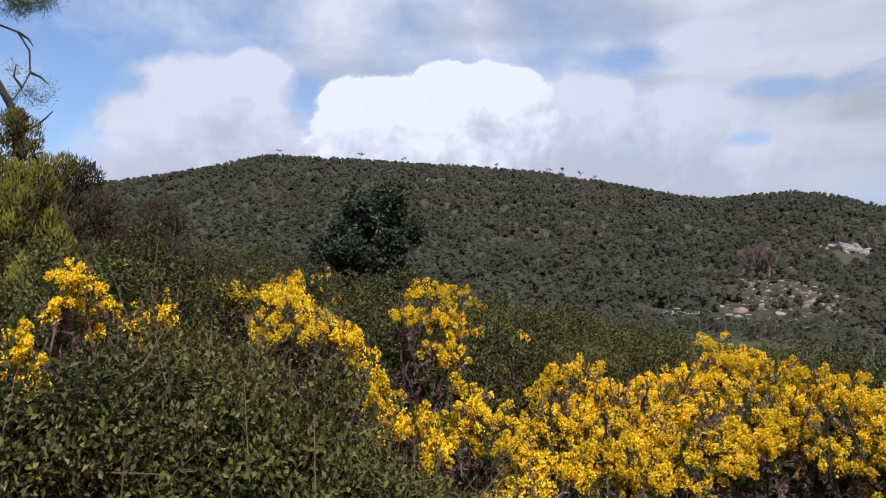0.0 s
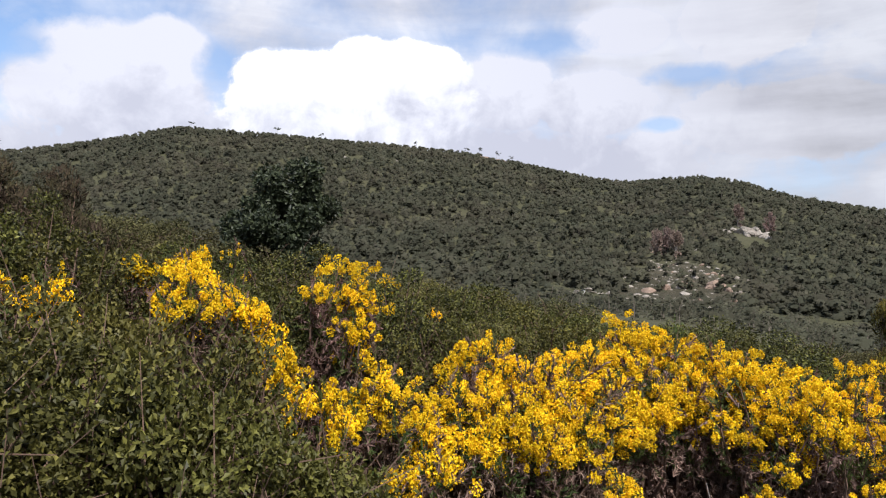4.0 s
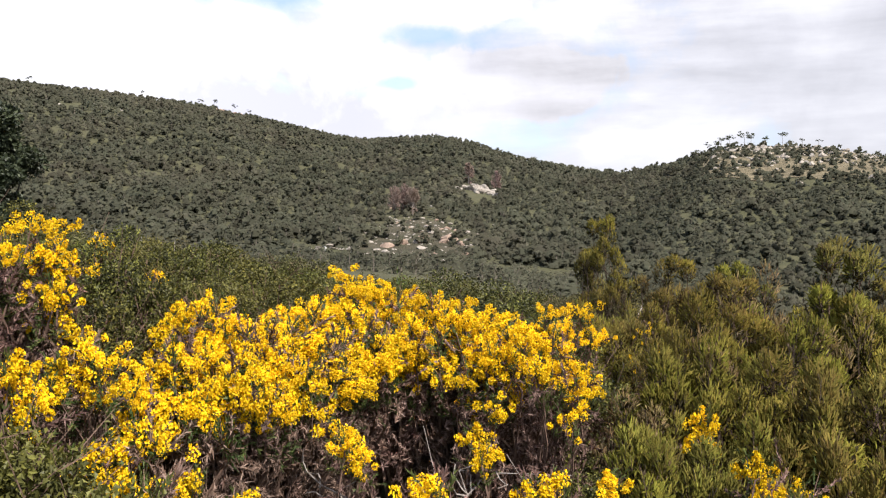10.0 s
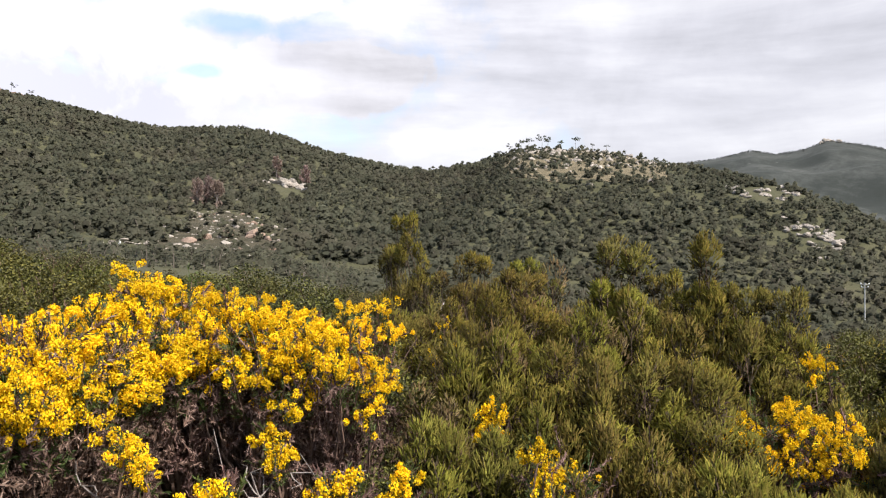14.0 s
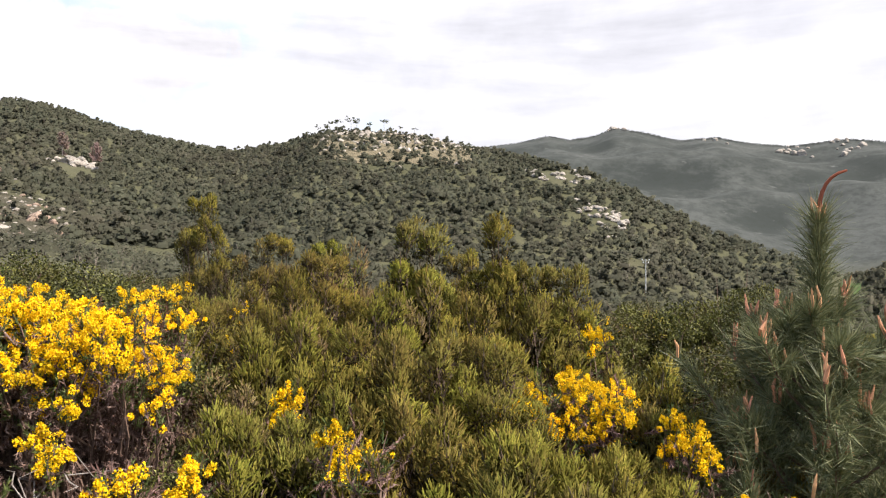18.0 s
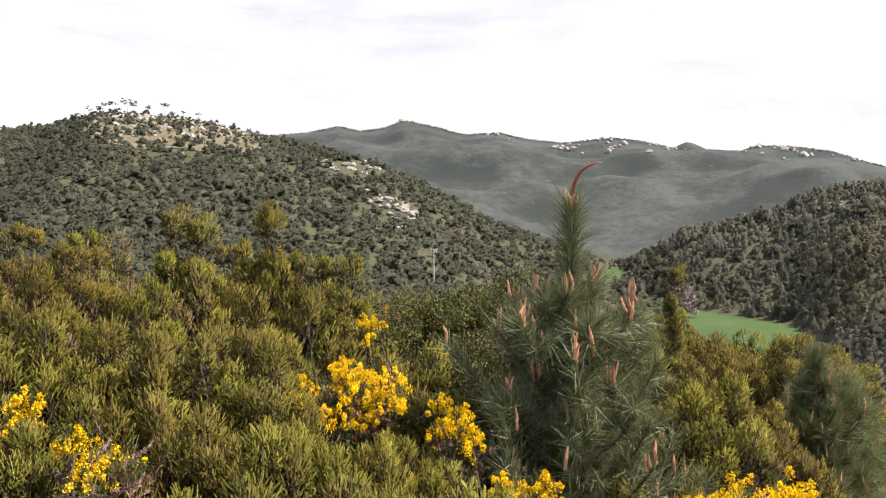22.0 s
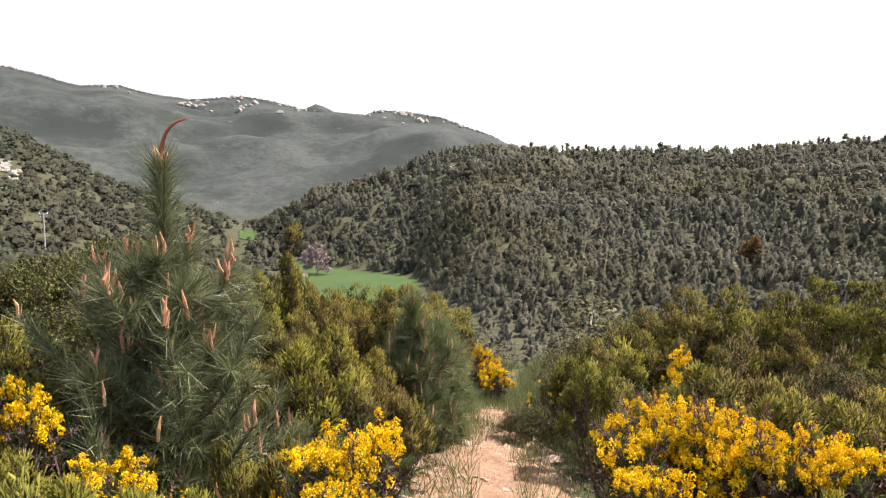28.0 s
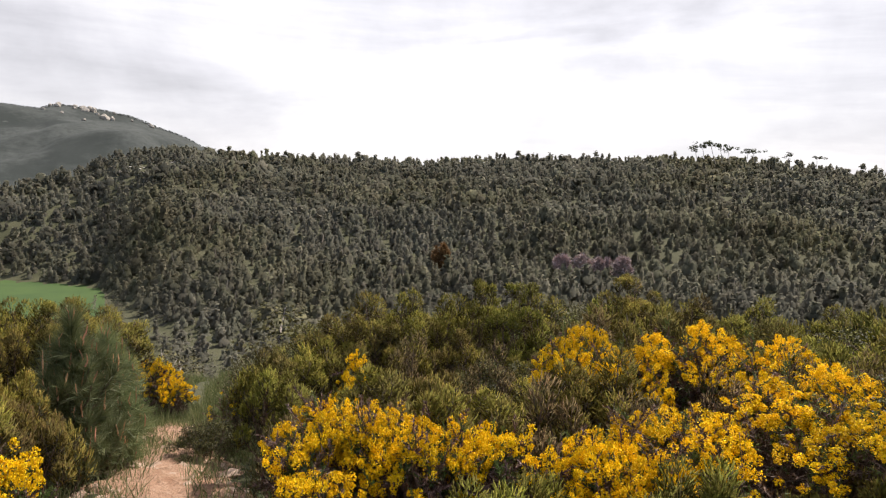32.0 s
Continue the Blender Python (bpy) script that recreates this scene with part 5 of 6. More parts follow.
# ---------------------------------------------------------------- rocks
def boulder_field():
    rng = np.random.default_rng(47)
    grey, pink = [stone_mesh(60 + s, 0.7, 2) for s in range(5)], [stone_mesh(70 + s, 0.75, 2) for s in range(3)]
    for k in grey:
        k.materials.append(ROCK)
    for k in pink:
        k.materials.append(ROCK_PINK)

    def lay(kinds, az, r, size, label, group, tall=1.0):
        x, y, z = spot(az, r)
        if group in LOOSE:
            k = kinds[int(rng.integers(len(kinds)))]
            v = np.empty(len(k.vertices) * 3, np.float32)
            k.vertices.foreach_get("co", v)
            f = np.empty(len(k.polygons) * 3, np.int32)
            k.polygons.foreach_get("vertices", f)
            a = rng.uniform(0, 6.283)
            v = v.reshape(-1, 3) @ np.array([[math.cos(a), -math.sin(a), 0], [math.sin(a), math.cos(a), 0], [0, 0, 1]]) * rng.uniform(0.7, 1.25, 3) * size * np.array([1, 1, tall])
            LOOSE[group].append((v + np.array([x, y, z + size * 0.15]), f.reshape(-1, 3)))
            return
        ob = new("boulder", kinds[int(rng.integers(len(kinds)))])
        f = rng.uniform(0.7, 1.25, 3)
        ob.matrix_basis = pose(x, y, z + size * 0.18, rng.uniform(-20, 20), rng.uniform(-20, 20), rng.uniform(0, 360)) @ Matrix.Diagonal((size * f[0], size * f[1], size * f[2] * tall, 1))
        tagged(ob, label, "rock", group)

    LOOSE = {"rubble": [], "summit rocks": [], "knoll stones": [], "crag boulders": []}
    # the pink boulders and rubble below the ridge
    for az, r, size in ((25.2, 292, 4.6), (24.8, 289, 2.2), (23.2, 287, 3.2), (22.9, 288, 1.9), (26.0, 287, 1.7), (21.7, 283, 2.0), (20.6, 278, 2.4)):
        lay(pink, az, r, size, "large pinkish granite boulder on the bare slope", "granite boulders", 1.1)
    for _ in range(260):
        lay(grey, 22.8 + rng.normal() * 2.4, 302 + rng.normal() * 26, rng.uniform(0.25, 0.9), "", "rubble")
    for _ in range(70):
        lay(grey if rng.uniform() < 0.6 else pink, 23.6 + rng.normal() * 1.9, 306 + rng.normal() * 24, rng.uniform(0.7, 1.7), "pale weathered granite boulder on the bare slope", "granite boulders", 0.85)
    for _ in range(16):
        lay(grey, 27.6 + rng.normal() * 0.7, 318 + rng.normal() * 14, rng.uniform(0.7, 1.6), "pale weathered granite boulder among the pines", "granite boulders")
    for _ in range(16):
        lay(grey, rng.uniform(14, 21.5), 268 + rng.uniform(-8, 8), rng.uniform(0.8, 2.2), "pale slab of rock at the foot of the slope", "granite boulders", 0.5)
    for _ in range(26):
        lay(grey, 27.4 + rng.normal() * 0.7, 455 + rng.normal() * 8, rng.uniform(1.6, 3.6), "pale granite outcrop among the pines", "granite boulders")
    for _ in range(14):
        lay(grey, rng.choice([-0.6, 2.4]) + rng.normal() * 1.1, 655 + rng.normal() * 16, rng.uniform(0.9, 2.4), "pale granite outcrop among the pines", "granite boulders")
    # crag on the second hill
    for _ in range(170):
        az = rng.uniform(43.5, 53.5)
        lay(grey if rng.uniform() < 0.7 else pink, az, 614 - abs(rng.normal()) * 62, rng.uniform(1.1, 3.2), "pale sunlit granite boulder on the crag", "crag boulders")
    for _ in range(22):
        lay(grey, rng.uniform(52.5, 55), 560 + rng.normal() * 22, rng.uniform(1.0, 2.6), "pale granite boulder on the crag", "crag boulders")
    for _ in range(34):
        lay(grey, rng.uniform(58.3, 62.9), 466 + rng.normal() * 9, rng.uniform(1.0, 2.6), "pale granite boulder on the spur", "spur boulders")
    for _ in range(46):
        f = rng.uniform()
        lay(grey, 62.2 + 3.2 * f + rng.normal() * 0.3, 400 - 28 * f + rng.normal() * 9, rng.uniform(0.9, 2.2), "pale granite boulder on the spur", "spur boulders")
    for _ in range(16):
        lay(grey, 64.6 + rng.normal() * 0.35, 1590 + rng.normal() * 8, rng.uniform(3, 6.5), "pale rocks on the distant summit", "summit rocks", 1.2)
    for _ in range(60):
        lay(grey, rng.choice([71.5, 76, 79.5, 83, 89.5, 90.5, 92, 94]) + rng.normal() * 0.6, 1580 - abs(rng.normal()) * 60, rng.uniform(3, 8), "pale rocks on the distant range", "summit rocks", 1.3)
    for _ in range(40):
        lay(grey, rng.uniform(90.3, 97.5), 400 + rng.normal() * 6, rng.uniform(0.5, 1.3), "pale stones in the clearing on the knoll", "knoll stones", 0.6)
    # bare sandy scar on the skyline
    for _ in range(14):
        lay(pink, 9.3 + rng.normal() * 0.6, 835 + rng.normal() * 7, rng.uniform(1.5, 4.0), "ochre rock scar on the skyline", "granite boulders", 0.6)
    for group, bits in LOOSE.items():
        base = np.cumsum([0] + [len(v) for v, _ in bits])[:-1]
        ob = new(group.replace(" ", "_"), raw_mesh(group, np.concatenate([v for v, _ in bits]), np.concatenate([f + o for (_, f), o in zip(bits, base)]), ROCK))
        tagged(ob, {"rubble": "pale granite rubble strewn over the bare slope", "summit rocks": "pale rocks on the distant range", "knoll stones": "pale stones in the clearing on the knoll", "crag boulders": "pale sunlit granite boulders on the crag"}[group], "rocks", kind="stuff")


boulder_field()


# ---------------------------------------------------------------- single trees
def meet(az, el, lift=0.0):
    """Distance at which a line of sight comes down on the far slope."""
    r = np.arange(160.0, 900.0, 2.0)
    a = radians(az)
    z = ground(r * math.sin(a), r * math.cos(a)) + lift
    hit = np.where(z > EYE_Z + r * math.tan(radians(el)))[0]
    return float(r[hit[0]]) if len(hit) else 430.0


def sight(az, el, r):
    """A point r metres away along a line of sight from where the camera turns."""
    a, e = radians(az), radians(el)
    return np.array([r * math.sin(a), r * math.cos(a), EYE_Z + r * math.tan(e)])


def round_oak(az, r, top, half, seed):
    """A small round evergreen tree with a dense crown."""
    rng = np.random.default_rng(seed)
    x, y, z = spot(az, r)
    h = EYE_Z + r * math.tan(radians(top)) - z
    ob = tagged(new("holm_oak"), "small round evergreen oak with a dense dark crown", "tree")
    ob.location = (x, y, z)
    trunk = limb((0, 0, -0.1), (0.05, 0.02, h * 0.55), rng, 0.1)
    part("trunk", raw_mesh("trunk", *tubes([(trunk, np.linspace(0.07, 0.04, len(trunk)))], 8), DARK_BARK), ob)
    centre = np.array([0, 0, h * 0.62])
    tips = []
    for n in range(40):
        q = unit(rng.normal(size=3) + np.array([0, 0, 0.15]))
        flare = 1.12 - 0.42 * q[2]
        tip = centre + q * np.array([half * flare, half * flare, h * 0.33]) * rng.uniform(0.5, 1.08)
        line = limb(trunk[int(rng.integers(2, 5))], tip, rng, 0.15)
        part("limb", raw_mesh("limb", *tubes([(line, np.linspace(0.022, 0.006, len(line)))], 4), DARK_BARK), ob)
        tips.append(tip)
    p, k, q = in_lumps(np.array(tips), 26000, (0.22, 0.22, 0.17), rng)
    d = q * 0.5 + rng.normal(size=p.shape) * 0.8
    part("crown", raw_mesh("crown", *leaves(p, d, rng.uniform(0.04, 0.075, len(p)), 0.036, rng, 0.25, q + np.array([0, 0, 0.5])), OAK_DARK), ob, "dense dark green leaves")
    return ob


round_oak(-5.2, 10.0, 9.2, 0.70, 81)


def needles_on(a, b, n, rng, size, wide, spread=0.7, forward=0.8):
    """Long needles along a shoot."""
    a, b = np.asarray(a, float), np.asarray(b, float)
    s = rng.uniform(0, 1, n)[:, None]
    d = unit(b - a)
    return a + (b - a) * s, d * forward + rng.normal(size=(n, 3)) * spread, size * rng.uniform(0.7, 1.2, n)


def young_pine(name, az, r, top, reach, seed, label, tiers=9, leader=True, candles=1.0, crowd=1.0):
    rng = np.random.default_rng(seed)
    x, y, z = spot(az, r)
    h = EYE_Z + r * math.tan(radians(top)) - z
    ob = tagged(new(name), label, "pine")
    ob.location = (x, y, z)
    trunk = limb((0, 0, -0.05), (0, 0, h), rng, 0.02, 8)
    part("trunk", raw_mesh("trunk", *tubes([(trunk, np.linspace(0.035, 0.008, 8))], 6), BARK_BROWN), ob)
    P, D, S = [], [], []

    def clothe(a, b, n, size=0.19, spread=0.5, forward=0.8):
        p, d, s = needles_on(a, b, n, rng, size, 0.004, spread, forward)
        P.append(p), D.append(d + np.array([0, 0, 0.12])), S.append(s)

    def candle(at, way, ln, rad=0.011):
        way = unit(np.asarray(way, float))
        side = rng.normal(size=3) * 0.01
        pts = np.stack([at, at + way * ln * 0.5 + side, at + way * ln])
        part("candle", raw_mesh("candle", *tubes([(pts, np.array([rad, rad * 1.1, rad * 0.35]))], 5), CANDLE), ob, "pinkish-brown new shoot")

    clothe(trunk[4], trunk[-1], int(2600 * crowd), 0.21, 0.5, 0.75)
    for k in range(tiers):
        f = 0.03 + (0.70 if leader else 0.75) * k / (tiers - 1)
        at = along(trunk, np.array([f]))[0]
        ln0 = reach * (1.02 - 0.72 * (k / (tiers - 1)) ** 1.4)
        n = 7 if k < tiers - 2 else 4
        for m in range(n):
            ang = 6.283 * (m + rng.uniform(-0.3, 0.3)) / n + k * 0.9
            ln = ln0 * rng.uniform(0.6, 1.3)
            out = np.array([math.cos(ang), math.sin(ang), 0.0])
            tip = at + out * ln * 0.85 + np.array([0, 0, ln * rng.uniform(0.6, 1.1)])
            line = limb(at, tip, rng, 0.1)
            line[:, 2] -= np.sin(np.linspace(0, np.pi, 5)) * ln * 0.12
            part("branch", raw_mesh("pine_branch", *tubes([(line, np.linspace(0.012, 0.005, 5))], 4), BARK_BROWN), ob)
            clothe(line[1], line[3], int(75 * crowd))
            clothe(line[3], line[4], int(95 * crowd))
            for _ in range(3):
                b0 = along(line, rng.uniform(0.35, 0.9, 1))[0]
                b1 = b0 + unit(out * 0.5 + rng.normal(size=3) * 0.5 + np.array([0, 0, 0.6])) * ln * 0.38
                clothe(b0, b1, int(65 * crowd))
                if rng.uniform() < 0.22 * candles:
                    candle(b1, (0, 0, 1) + rng.normal(size=3) * 0.1, rng.uniform(0.07, 0.14), 0.009 if leader else 0.006)
            if rng.uniform() < (0.1 + 1.1 * f) * candles:
                for _ in range(3 if leader else 1):
                    candle(tip + rng.normal(size=3) * np.array([0.02, 0.02, 0.01]), (0, 0, 1) + rng.normal(size=3) * 0.14, rng.uniform(0.07, 0.16) * (1 if leader else 1.4), 0.010 if leader else 0.007)
    part("foliage", raw_mesh("pine_needles", *blades(np.concatenate(P), np.concatenate(D), np.concatenate(S), 0.0058, rng), NEEDLE if leader else NEEDLE_YOUNG), ob, "long grey-green needles")
    for m in range(5):
        ang = m * 1.26
        candle(trunk[-1] + np.array([math.cos(ang), math.sin(ang), 0]) * 0.02, (math.cos(ang) * 0.2, math.sin(ang) * 0.2, 1), rng.uniform(0.08, 0.14), 0.007)
    if leader:
        # the bent leading shoot
        a = radians(az)
        right = np.array([math.cos(a), -math.sin(a), 0])
        s = np.linspace(0, 1, 8)[:, None]
        pts = trunk[-1] + right * 0.14 * s ** 2.4 + np.array([0, 0, 1]) * 0.27 * np.sin(s * 1.4)
        part("leading_shoot", raw_mesh("leader", *tubes([(pts, np.linspace(0.013, 0.007, 8))], 6), RUST), ob, "bent reddish-brown leading shoot")
    return ob


young_pine("young_pine", 74.4, 5.1, 0.6, 0.72, 91, "young pine with long needles and a bent reddish leader", tiers=12, crowd=1.0)
young_pine("young_pine", 90.6, 7.5, -9.0, 0.46, 92, "small young pine with many upright pale shoots", 7, False, 2.0, 1.1)
young_pine("young_pine", 92.6, 8.2, -10.4, 0.38, 93, "small young pine with many upright pale shoots", 6, False, 2.0, 1.0)


def old_pine(r, seed):
    """The gaunt pine with hooked bare limbs at the edge of the heath."""
    rng = np.random.default_rng(seed)
    ob = tagged(new("gaunt_pine"), "gaunt old pine with hooked bare limbs and sparse tufts", "pine")
    x, y, z = spot(-27.6, r)
    ob.location = (x, y, z)
    base = np.array([x, y, z])

    def line(*marks):
        return np.array([sight(a, e, r) for a, e in marks]) - base

    trunk = np.vstack([[0, 0, -0.1], line((-27.8, 6.0), (-28.2, 10.5), (-28.8, 12.9), (-29.6, 14.2), (-30.6, 15.6), (-31.6, 18.0), (-31.0, 21.5), (-30.2, 24.5))])
    part("trunk", raw_mesh("trunk", *tubes([(trunk, np.linspace(0.075, 0.03, len(trunk)))], 8), DARK_BARK), ob)
    limbs = (
        ((-30.4, 15.4), (-31.0, 17.2), (-29.9, 17.6), (-28.6, 17.3), (-27.9, 16.3), (-27.8, 15.0), (-28.2, 14.0), (-28.8, 13.0)),
        ((-28.0, 11.3), (-27.3, 11.8), (-26.8, 12.3), (-26.4, 12.8)),
        ((-27.8, 15.0), (-27.2, 14.8), (-26.7, 14.4)),
        ((-28.6, 17.3), (-28.0, 17.0), (-27.7, 16.6)),
        ((-28.9, 13.0), (-29.5, 13.6), (-30.2, 13.4)),
        ((-28.2, 14.0), (-28.7, 14.6), (-28.6, 15.4)),
        ((-31.0, 20.0), (-29.4, 19.4), (-28.2, 19.0), (-27.4, 19.3)),
        ((-31.0, 20.0), (-29.8, 19.2), (-28.8, 18.9)),
    )
    for marks in limbs:
        p = line(*marks)
        part("limb", raw_mesh("limb", *tubes([(p, np.linspace(0.026, 0.008, len(p)))], 5), DARK_BARK), ob)
    for a, e, n in ((-28.3, 19.0, 420), (-27.3, 19.3, 380), (-29.2, 19.5, 420), (-28.9, 18.6, 260), (-26.7, 14.4, 40), (-27.9, 13.9, 110), (-27.2, 13.4, 90), (-30.1, 13.5, 110), (-28.7, 15.0, 60), (-28.5, 13.3, 90), (-30.5, 21.5, 300)):
        c = line((a, e))[0]
        p = c + rng.normal(size=(n, 3)) * np.array([0.10, 0.10, 0.07])
        part("needle_tuft", raw_mesh("needle_tuft", *blades(p, rng.normal(size=(n, 3)) + np.array([0, 0, 0.4]), rng.uniform(0.09, 0.16, n), 0.010, rng), NEEDLE), ob)
    return ob


old_pine(14.0, 95)


PINE_NEAR = leafy("crest_pine_leaf", (0.036, 0.042, 0.020), (0.055, 0.060, 0.029), (0.080, 0.084, 0.042), 0.8, 0.1, 0.2)


def crest_pine(az, r, h, seed, lean=0.0):
    """A lone pine against the sky: bare stem, flat tufted crown."""
    rng = np.random.default_rng(seed)
    x, y, z = spot(az, r)
    ob = tagged(new("crest_pine"), "lone pine with a bare stem on the skyline", "pine", "crest pines")
    ob.location = (x, y, z)
    top = np.array([lean * h, 0, h * 0.92])
    trunk = limb((0, 0, -0.3), top, rng, 0.08)
    part("trunk", raw_mesh("trunk", *tubes([(trunk, np.linspace(0.2, 0.09, 5))], 5), BARK), ob)
    c = top + rng.normal(size=(7, 3)) * np.array([0.17, 0.17, 0.07]) * h
    k = rng.integers(0, 7, 130)
    q = unit(rng.normal(size=(130, 3)))
    p = c[k] + q * np.array([0.12, 0.12, 0.06]) * h
    part("crown", raw_mesh("crown", *cards_round(p, q, rng.uniform(0.05, 0.10, 130) * h, rng), PINE_NEAR), ob)
    return ob


for n, (az, h) in enumerate(((43.4, 8), (44.2, 10), (44.7, 11), (45.7, 11), (46.1, 10), (46.9, 8), (48.1, 10), (49.3, 6), (50.2, 6), (53.6, 8), (54.2, 7), (42.6, 7))):
    crest_pine(az, 612 - 3 * (n % 3), h, 200 + n, 0.1 * (n % 3 - 1))
for n, (az, h, lean) in enumerate(((132.9, 11, 0.4), (133.5, 13, 0.5), (134.0, 15, 0.35), (134.4, 14, 0.1), (135.0, 12, 0.3), (135.9, 11, -0.1), (136.5, 11, 0.2), (138.6, 10, 0.0), (140.3, 10, 0.1))):
    crest_pine(az, 436 - 2 * (n % 2), h * 0.85, 250 + n, lean)
for n, (az, h) in enumerate(((7.8, 9), (8.6, 10), (9.8, 9), (11.0, 8), (-6.1, 11), (-3.0, 9), (4.0, 9), (-12.0, 10))):
    crest_pine(az, 852, h, 230 + n, 0.08 * (n % 3 - 1))


def bare_tree(az, r, h, half, seed, mat, label, twig=0.24):
    rng = np.random.default_rng(seed)
    x, y, z = spot(az, r)
    ob = tagged(new("bare_tree"), label, "tree")
    ob.location = (x, y, z)
    trunk = limb((0, 0, -0.2), (0, 0, h * 0.45), rng, 0.05)
    part("trunk", raw_mesh("trunk", *tubes([(trunk, np.linspace(0.35, 0.2, 5))], 6), BARK), ob)
    P, D = [], []
    for _ in range(26):
        q = unit(rng.normal(size=3) + np.array([0, 0, 0.4]))
        tip = np.array([0, 0, h * 0.5]) + q * np.array([half, half, h * 0.5])
        line = limb(trunk[3], tip, rng, 0.12)
        part("limb", raw_mesh("limb", *tubes([(line, np.linspace(0.12, 0.03, 5))], 4), BARK), ob)
        p = along(line, rng.uniform(0.35, 1, 260))
        P.append(p), D.append(q + rng.normal(size=(260, 3)) * 0.8)
    p, d = np.concatenate(P), np.concatenate(D)
    part("twig_crown", raw_mesh("twigs", *blades(p, d, rng.uniform(0.8, 1.9, len(p)), twig, rng), mat), ob, "fine bare twigs")


TWIG_RED = leafy("dead_twig", (0.15, 0.105, 0.085), (0.22, 0.16, 0.135), (0.30, 0.225, 0.19), 0.85, 0.1)
TWIG = leafy("bare_twig", (0.22, 0.16, 0.145), (0.32, 0.24, 0.22), (0.42, 0.33, 0.30), 0.85, 0.1)
bare_tree(115.0, meet(115, -5.6, 4), 9, 2.2, 310, ORANGE, "dead tree with orange-brown foliage among the eucalyptus")
for n, az in enumerate((123.8, 125.2, 126.6, 128.0)):
    bare_tree(az, meet(az, -5.9, 3), 6.5, 2.4, 320 + n, TWIG, "leafless pinkish-grey bush among the eucalyptus")
bare_tree(84.4, 296, 12.0, 5.4, 97, TWIG, "leafless grey-pink tree at the edge of the meadow")
for n, (az, r) in enumerate(((21.2, 362), (21.9, 368), (22.5, 360), (28.6, 470), (26.6, 472))):
    bare_tree(az, r, 13, 2.8, 300 + n, TWIG_RED, "dead pine with bare reddish-brown branches among green pines", 0.10)


def utility_pole(az, r, top):
    x, y, z = spot(az, r)
    h = EYE_Z + r * math.tan(radians(top)) - z
    ob = tagged(new("utility_pole"), "grey utility pole with crossarms and white insulators", "pole")
    ob.location = (x, y, z)
    ob.rotation_euler = (0, 0, radians(-az))
    post = raw_mesh("post", *tubes([(np.array([[0, 0, -0.5], [0, 0, h * 0.5], [0, 0, h]]), np.array([0.26, 0.22, 0.17]))], 8), POLE)
    part("post", post, ob)
    for k, (dz, w) in enumerate(((0.5, 1.3), (1.5, 1.0))):
        arm = part("crossarm", raw_mesh("arm", *tubes([(np.array([[-w, 0, h - dz], [w, 0, h - dz]]), np.array([0.10, 0.10]))], 4), POLE), ob)
        for s in (-0.9, 0.9):
            part("insulator", raw_mesh("insulator", *tubes([(np.array([[s * w, 0, h - dz], [s * w, 0, h - dz + 0.25], [s * w, 0, h - dz + 0.5]]), np.array([0.10, 0.2, 0.12]))], 6), WHITE), arm, "white insulator")


def plain(name, colour, rough=0.6):
    m, t, b = material(name, rough, 0.3)
    pos = t.node("ShaderNodeNewGeometry").outputs["Position"]
    n = t.noise(pos, 4.0, 5.0)
    t.link(t.mix(n, (*[c * 0.8 for c in colour], 1), (*[min(1, c * 1.15) for c in colour], 1)), b.inputs["Base Color"])
    return m


POLE, WHITE, OCHRE = plain("weathered_concrete", (0.42, 0.41, 0.38)), plain("white_paint", (0.8, 0.8, 0.78)), plain("terracotta_roof", (0.42, 0.20, 0.11), 0.85)
utility_pole(66.65, 290, -2.4)


def box(w, d, h, z=0.0):
    v = np.array([[x, y, q] for q in (z, z + h) for x, y in ((-w, -d), (w, -d), (w, d), (-w, d))], float)
    return v, np.array([[0, 3, 2, 1], [4, 5, 6, 7], [0, 1, 5, 4], [1, 2, 6, 5], [2, 3, 7, 6], [3, 0, 4, 7]])


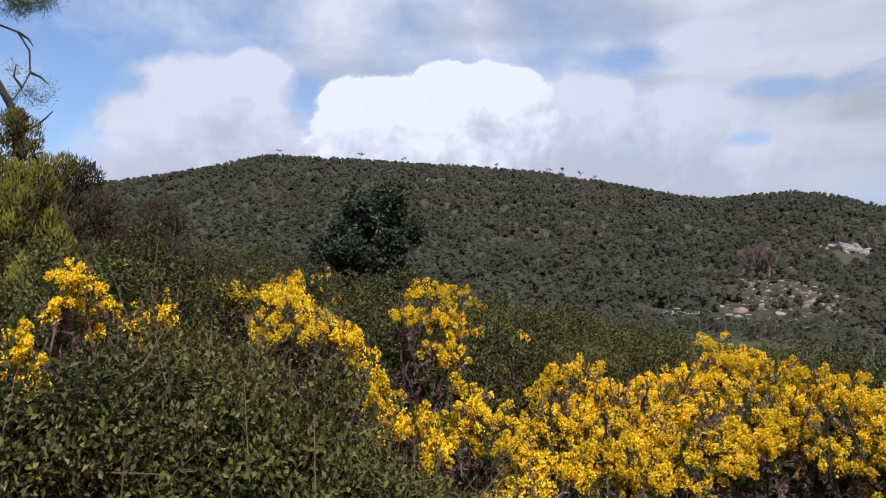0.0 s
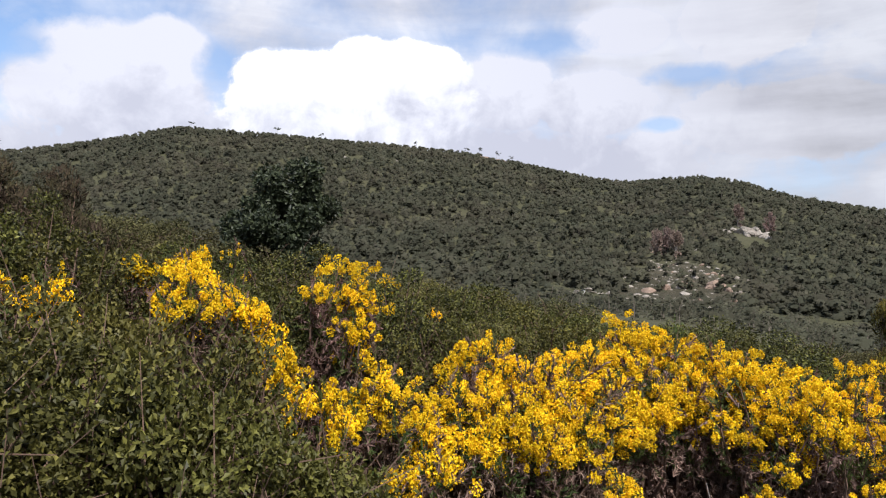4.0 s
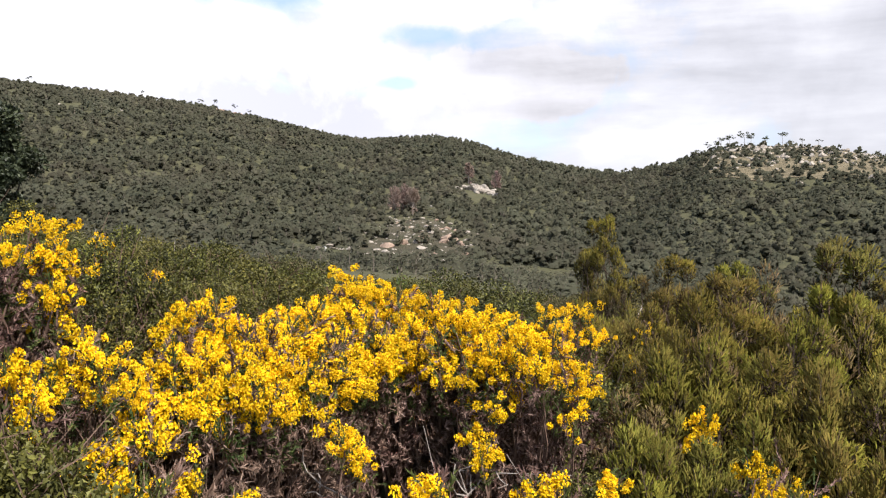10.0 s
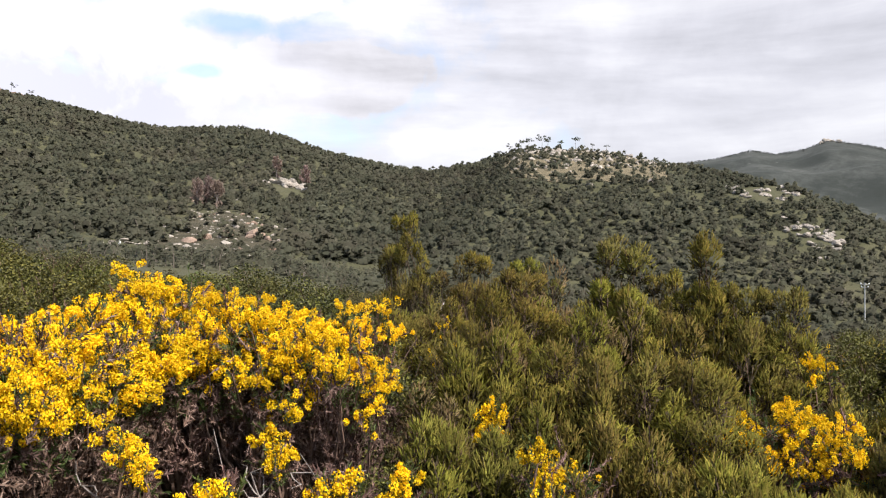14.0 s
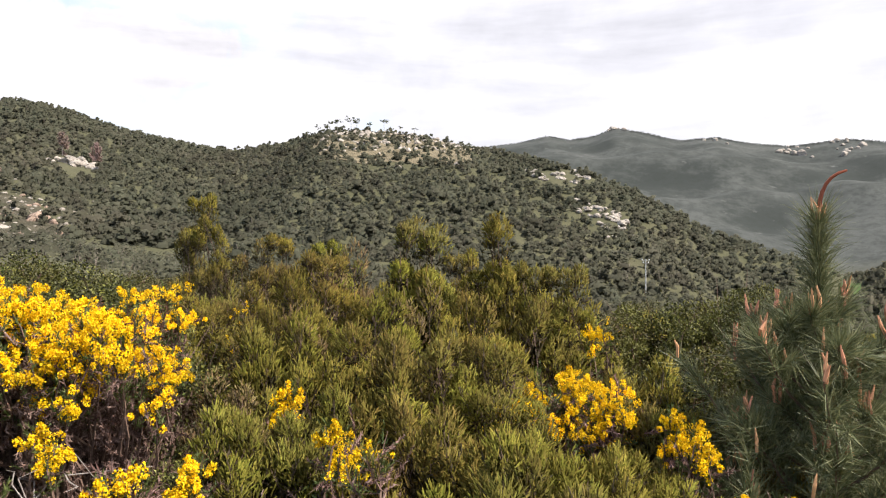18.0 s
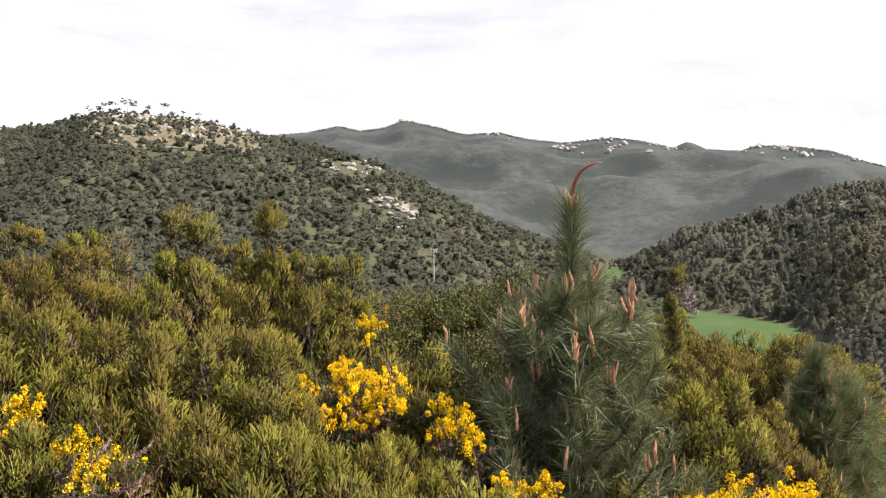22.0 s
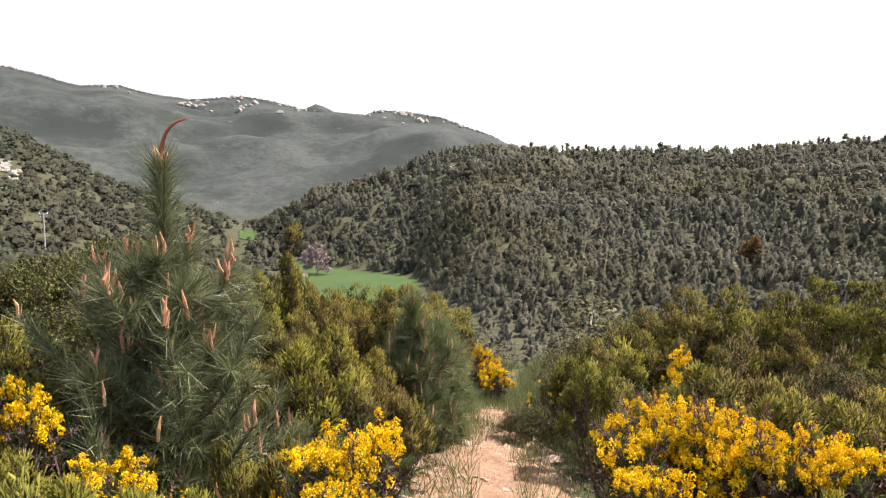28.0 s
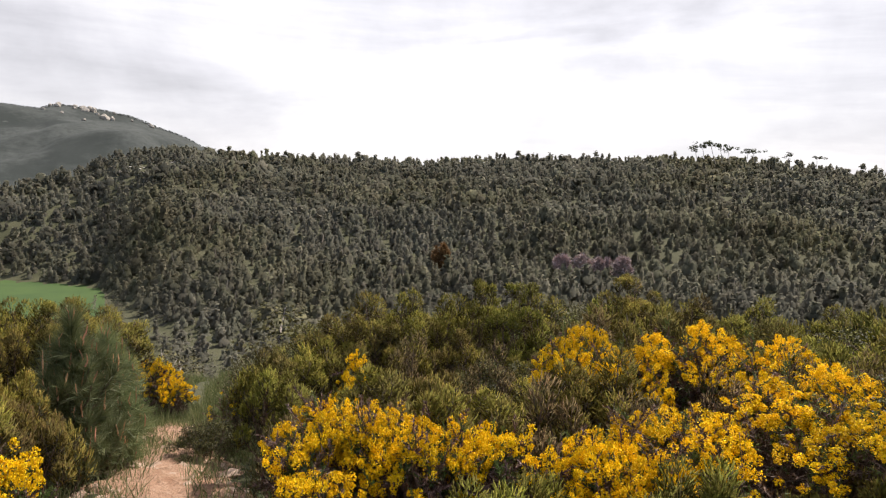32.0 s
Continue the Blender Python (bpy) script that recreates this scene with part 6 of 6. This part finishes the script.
def hut(az, r, lift):
    x, y, z = spot(az, r)
    ob = tagged(new("farm_hut"), "small white farm hut with a terracotta roof", "hut")
    ob.location = (x, y, z + lift)
    ob.rotation_euler = (0, 0, radians(-az))
    ob.scale = (0.42, 0.42, 0.42)
    part("wall", raw_mesh("hut_wall", *box(2.6, 2.0, 2.4), WHITE), ob)
    v = np.array([[-2.9, -2.3, 2.4], [2.9, -2.3, 2.4], [2.9, 2.3, 2.4], [-2.9, 2.3, 2.4], [-2.9, 0, 3.6], [2.9, 0, 3.6]], float)
    f = np.array([[0, 1, 5, 4], [2, 3, 4, 5], [0, 3, 2, 1], [0, 4, 3, 3], [1, 2, 5, 5]])[:3]
    part("roof", raw_mesh("hut_roof", v, f, OCHRE), ob, "terracotta tiled roof")


hut(83.5, 290, 0.0)
post = new("marker_post", raw_mesh("marker_post", *tubes([(np.array([[0, 0, -0.2], [0, 0, 1.6], [0, 0, 1.75]]), np.array([0.32, 0.3, 0.02]))], 6), WHITE))
post.location = spot(16.2, 268)
tagged(post, "short white marker post on the pale slab", "post")


# ---------------------------------------------------------------- dead wood
def dead_branch(az, r, h, seed, lean):
    """A bare grey forked stick that stands out of the scrub."""
    rng = np.random.default_rng(seed)
    x, y, z = spot(az, r)
    ob = tagged(new("dead_branch"), "bare bleached grey branch standing among the gorse", "branch", "dead branches")
    ob.location = (x, y, z)
    a = radians(az)
    side = np.array([math.cos(a), -math.sin(a), 0.0]) * lean
    main = limb((0, 0, -0.05), side * h + np.array([0, 0, h]), rng, 0.6, 7)
    part("stem", raw_mesh("stick", *tubes([(main, np.linspace(0.007, 0.002, 7))], 5), BARK), ob)
    for _ in range(7):
        b = along(main, rng.uniform(0.3, 0.95, 1))[0]
        e = b + unit(rng.normal(size=3) + side + np.array([0, 0, 0.5])) * h * rng.uniform(0.15, 0.35)
        twig = limb(b, e, rng, 0.55, 5)
        part("twig", raw_mesh("stick", *tubes([(twig, np.linspace(0.005, 0.0015, 5))], 4), BARK), ob)


for n, (az, r, h, lean) in enumerate(((20.5, 3.9, 0.75, 0.6), (22.5, 3.8, 0.7, -0.5), (18.5, 4.2, 0.8, 0.3), (26.5, 4.1, 0.7, 0.5), (105.0, 5.2, 0.7, 0.5), (121.0, 4.9, 0.7, 0.2), (138.5, 5.0, 0.9, -0.4), (133.5, 5.6, 0.9, 0.3))):
    dead_branch(az, r, h, 400 + n, lean)
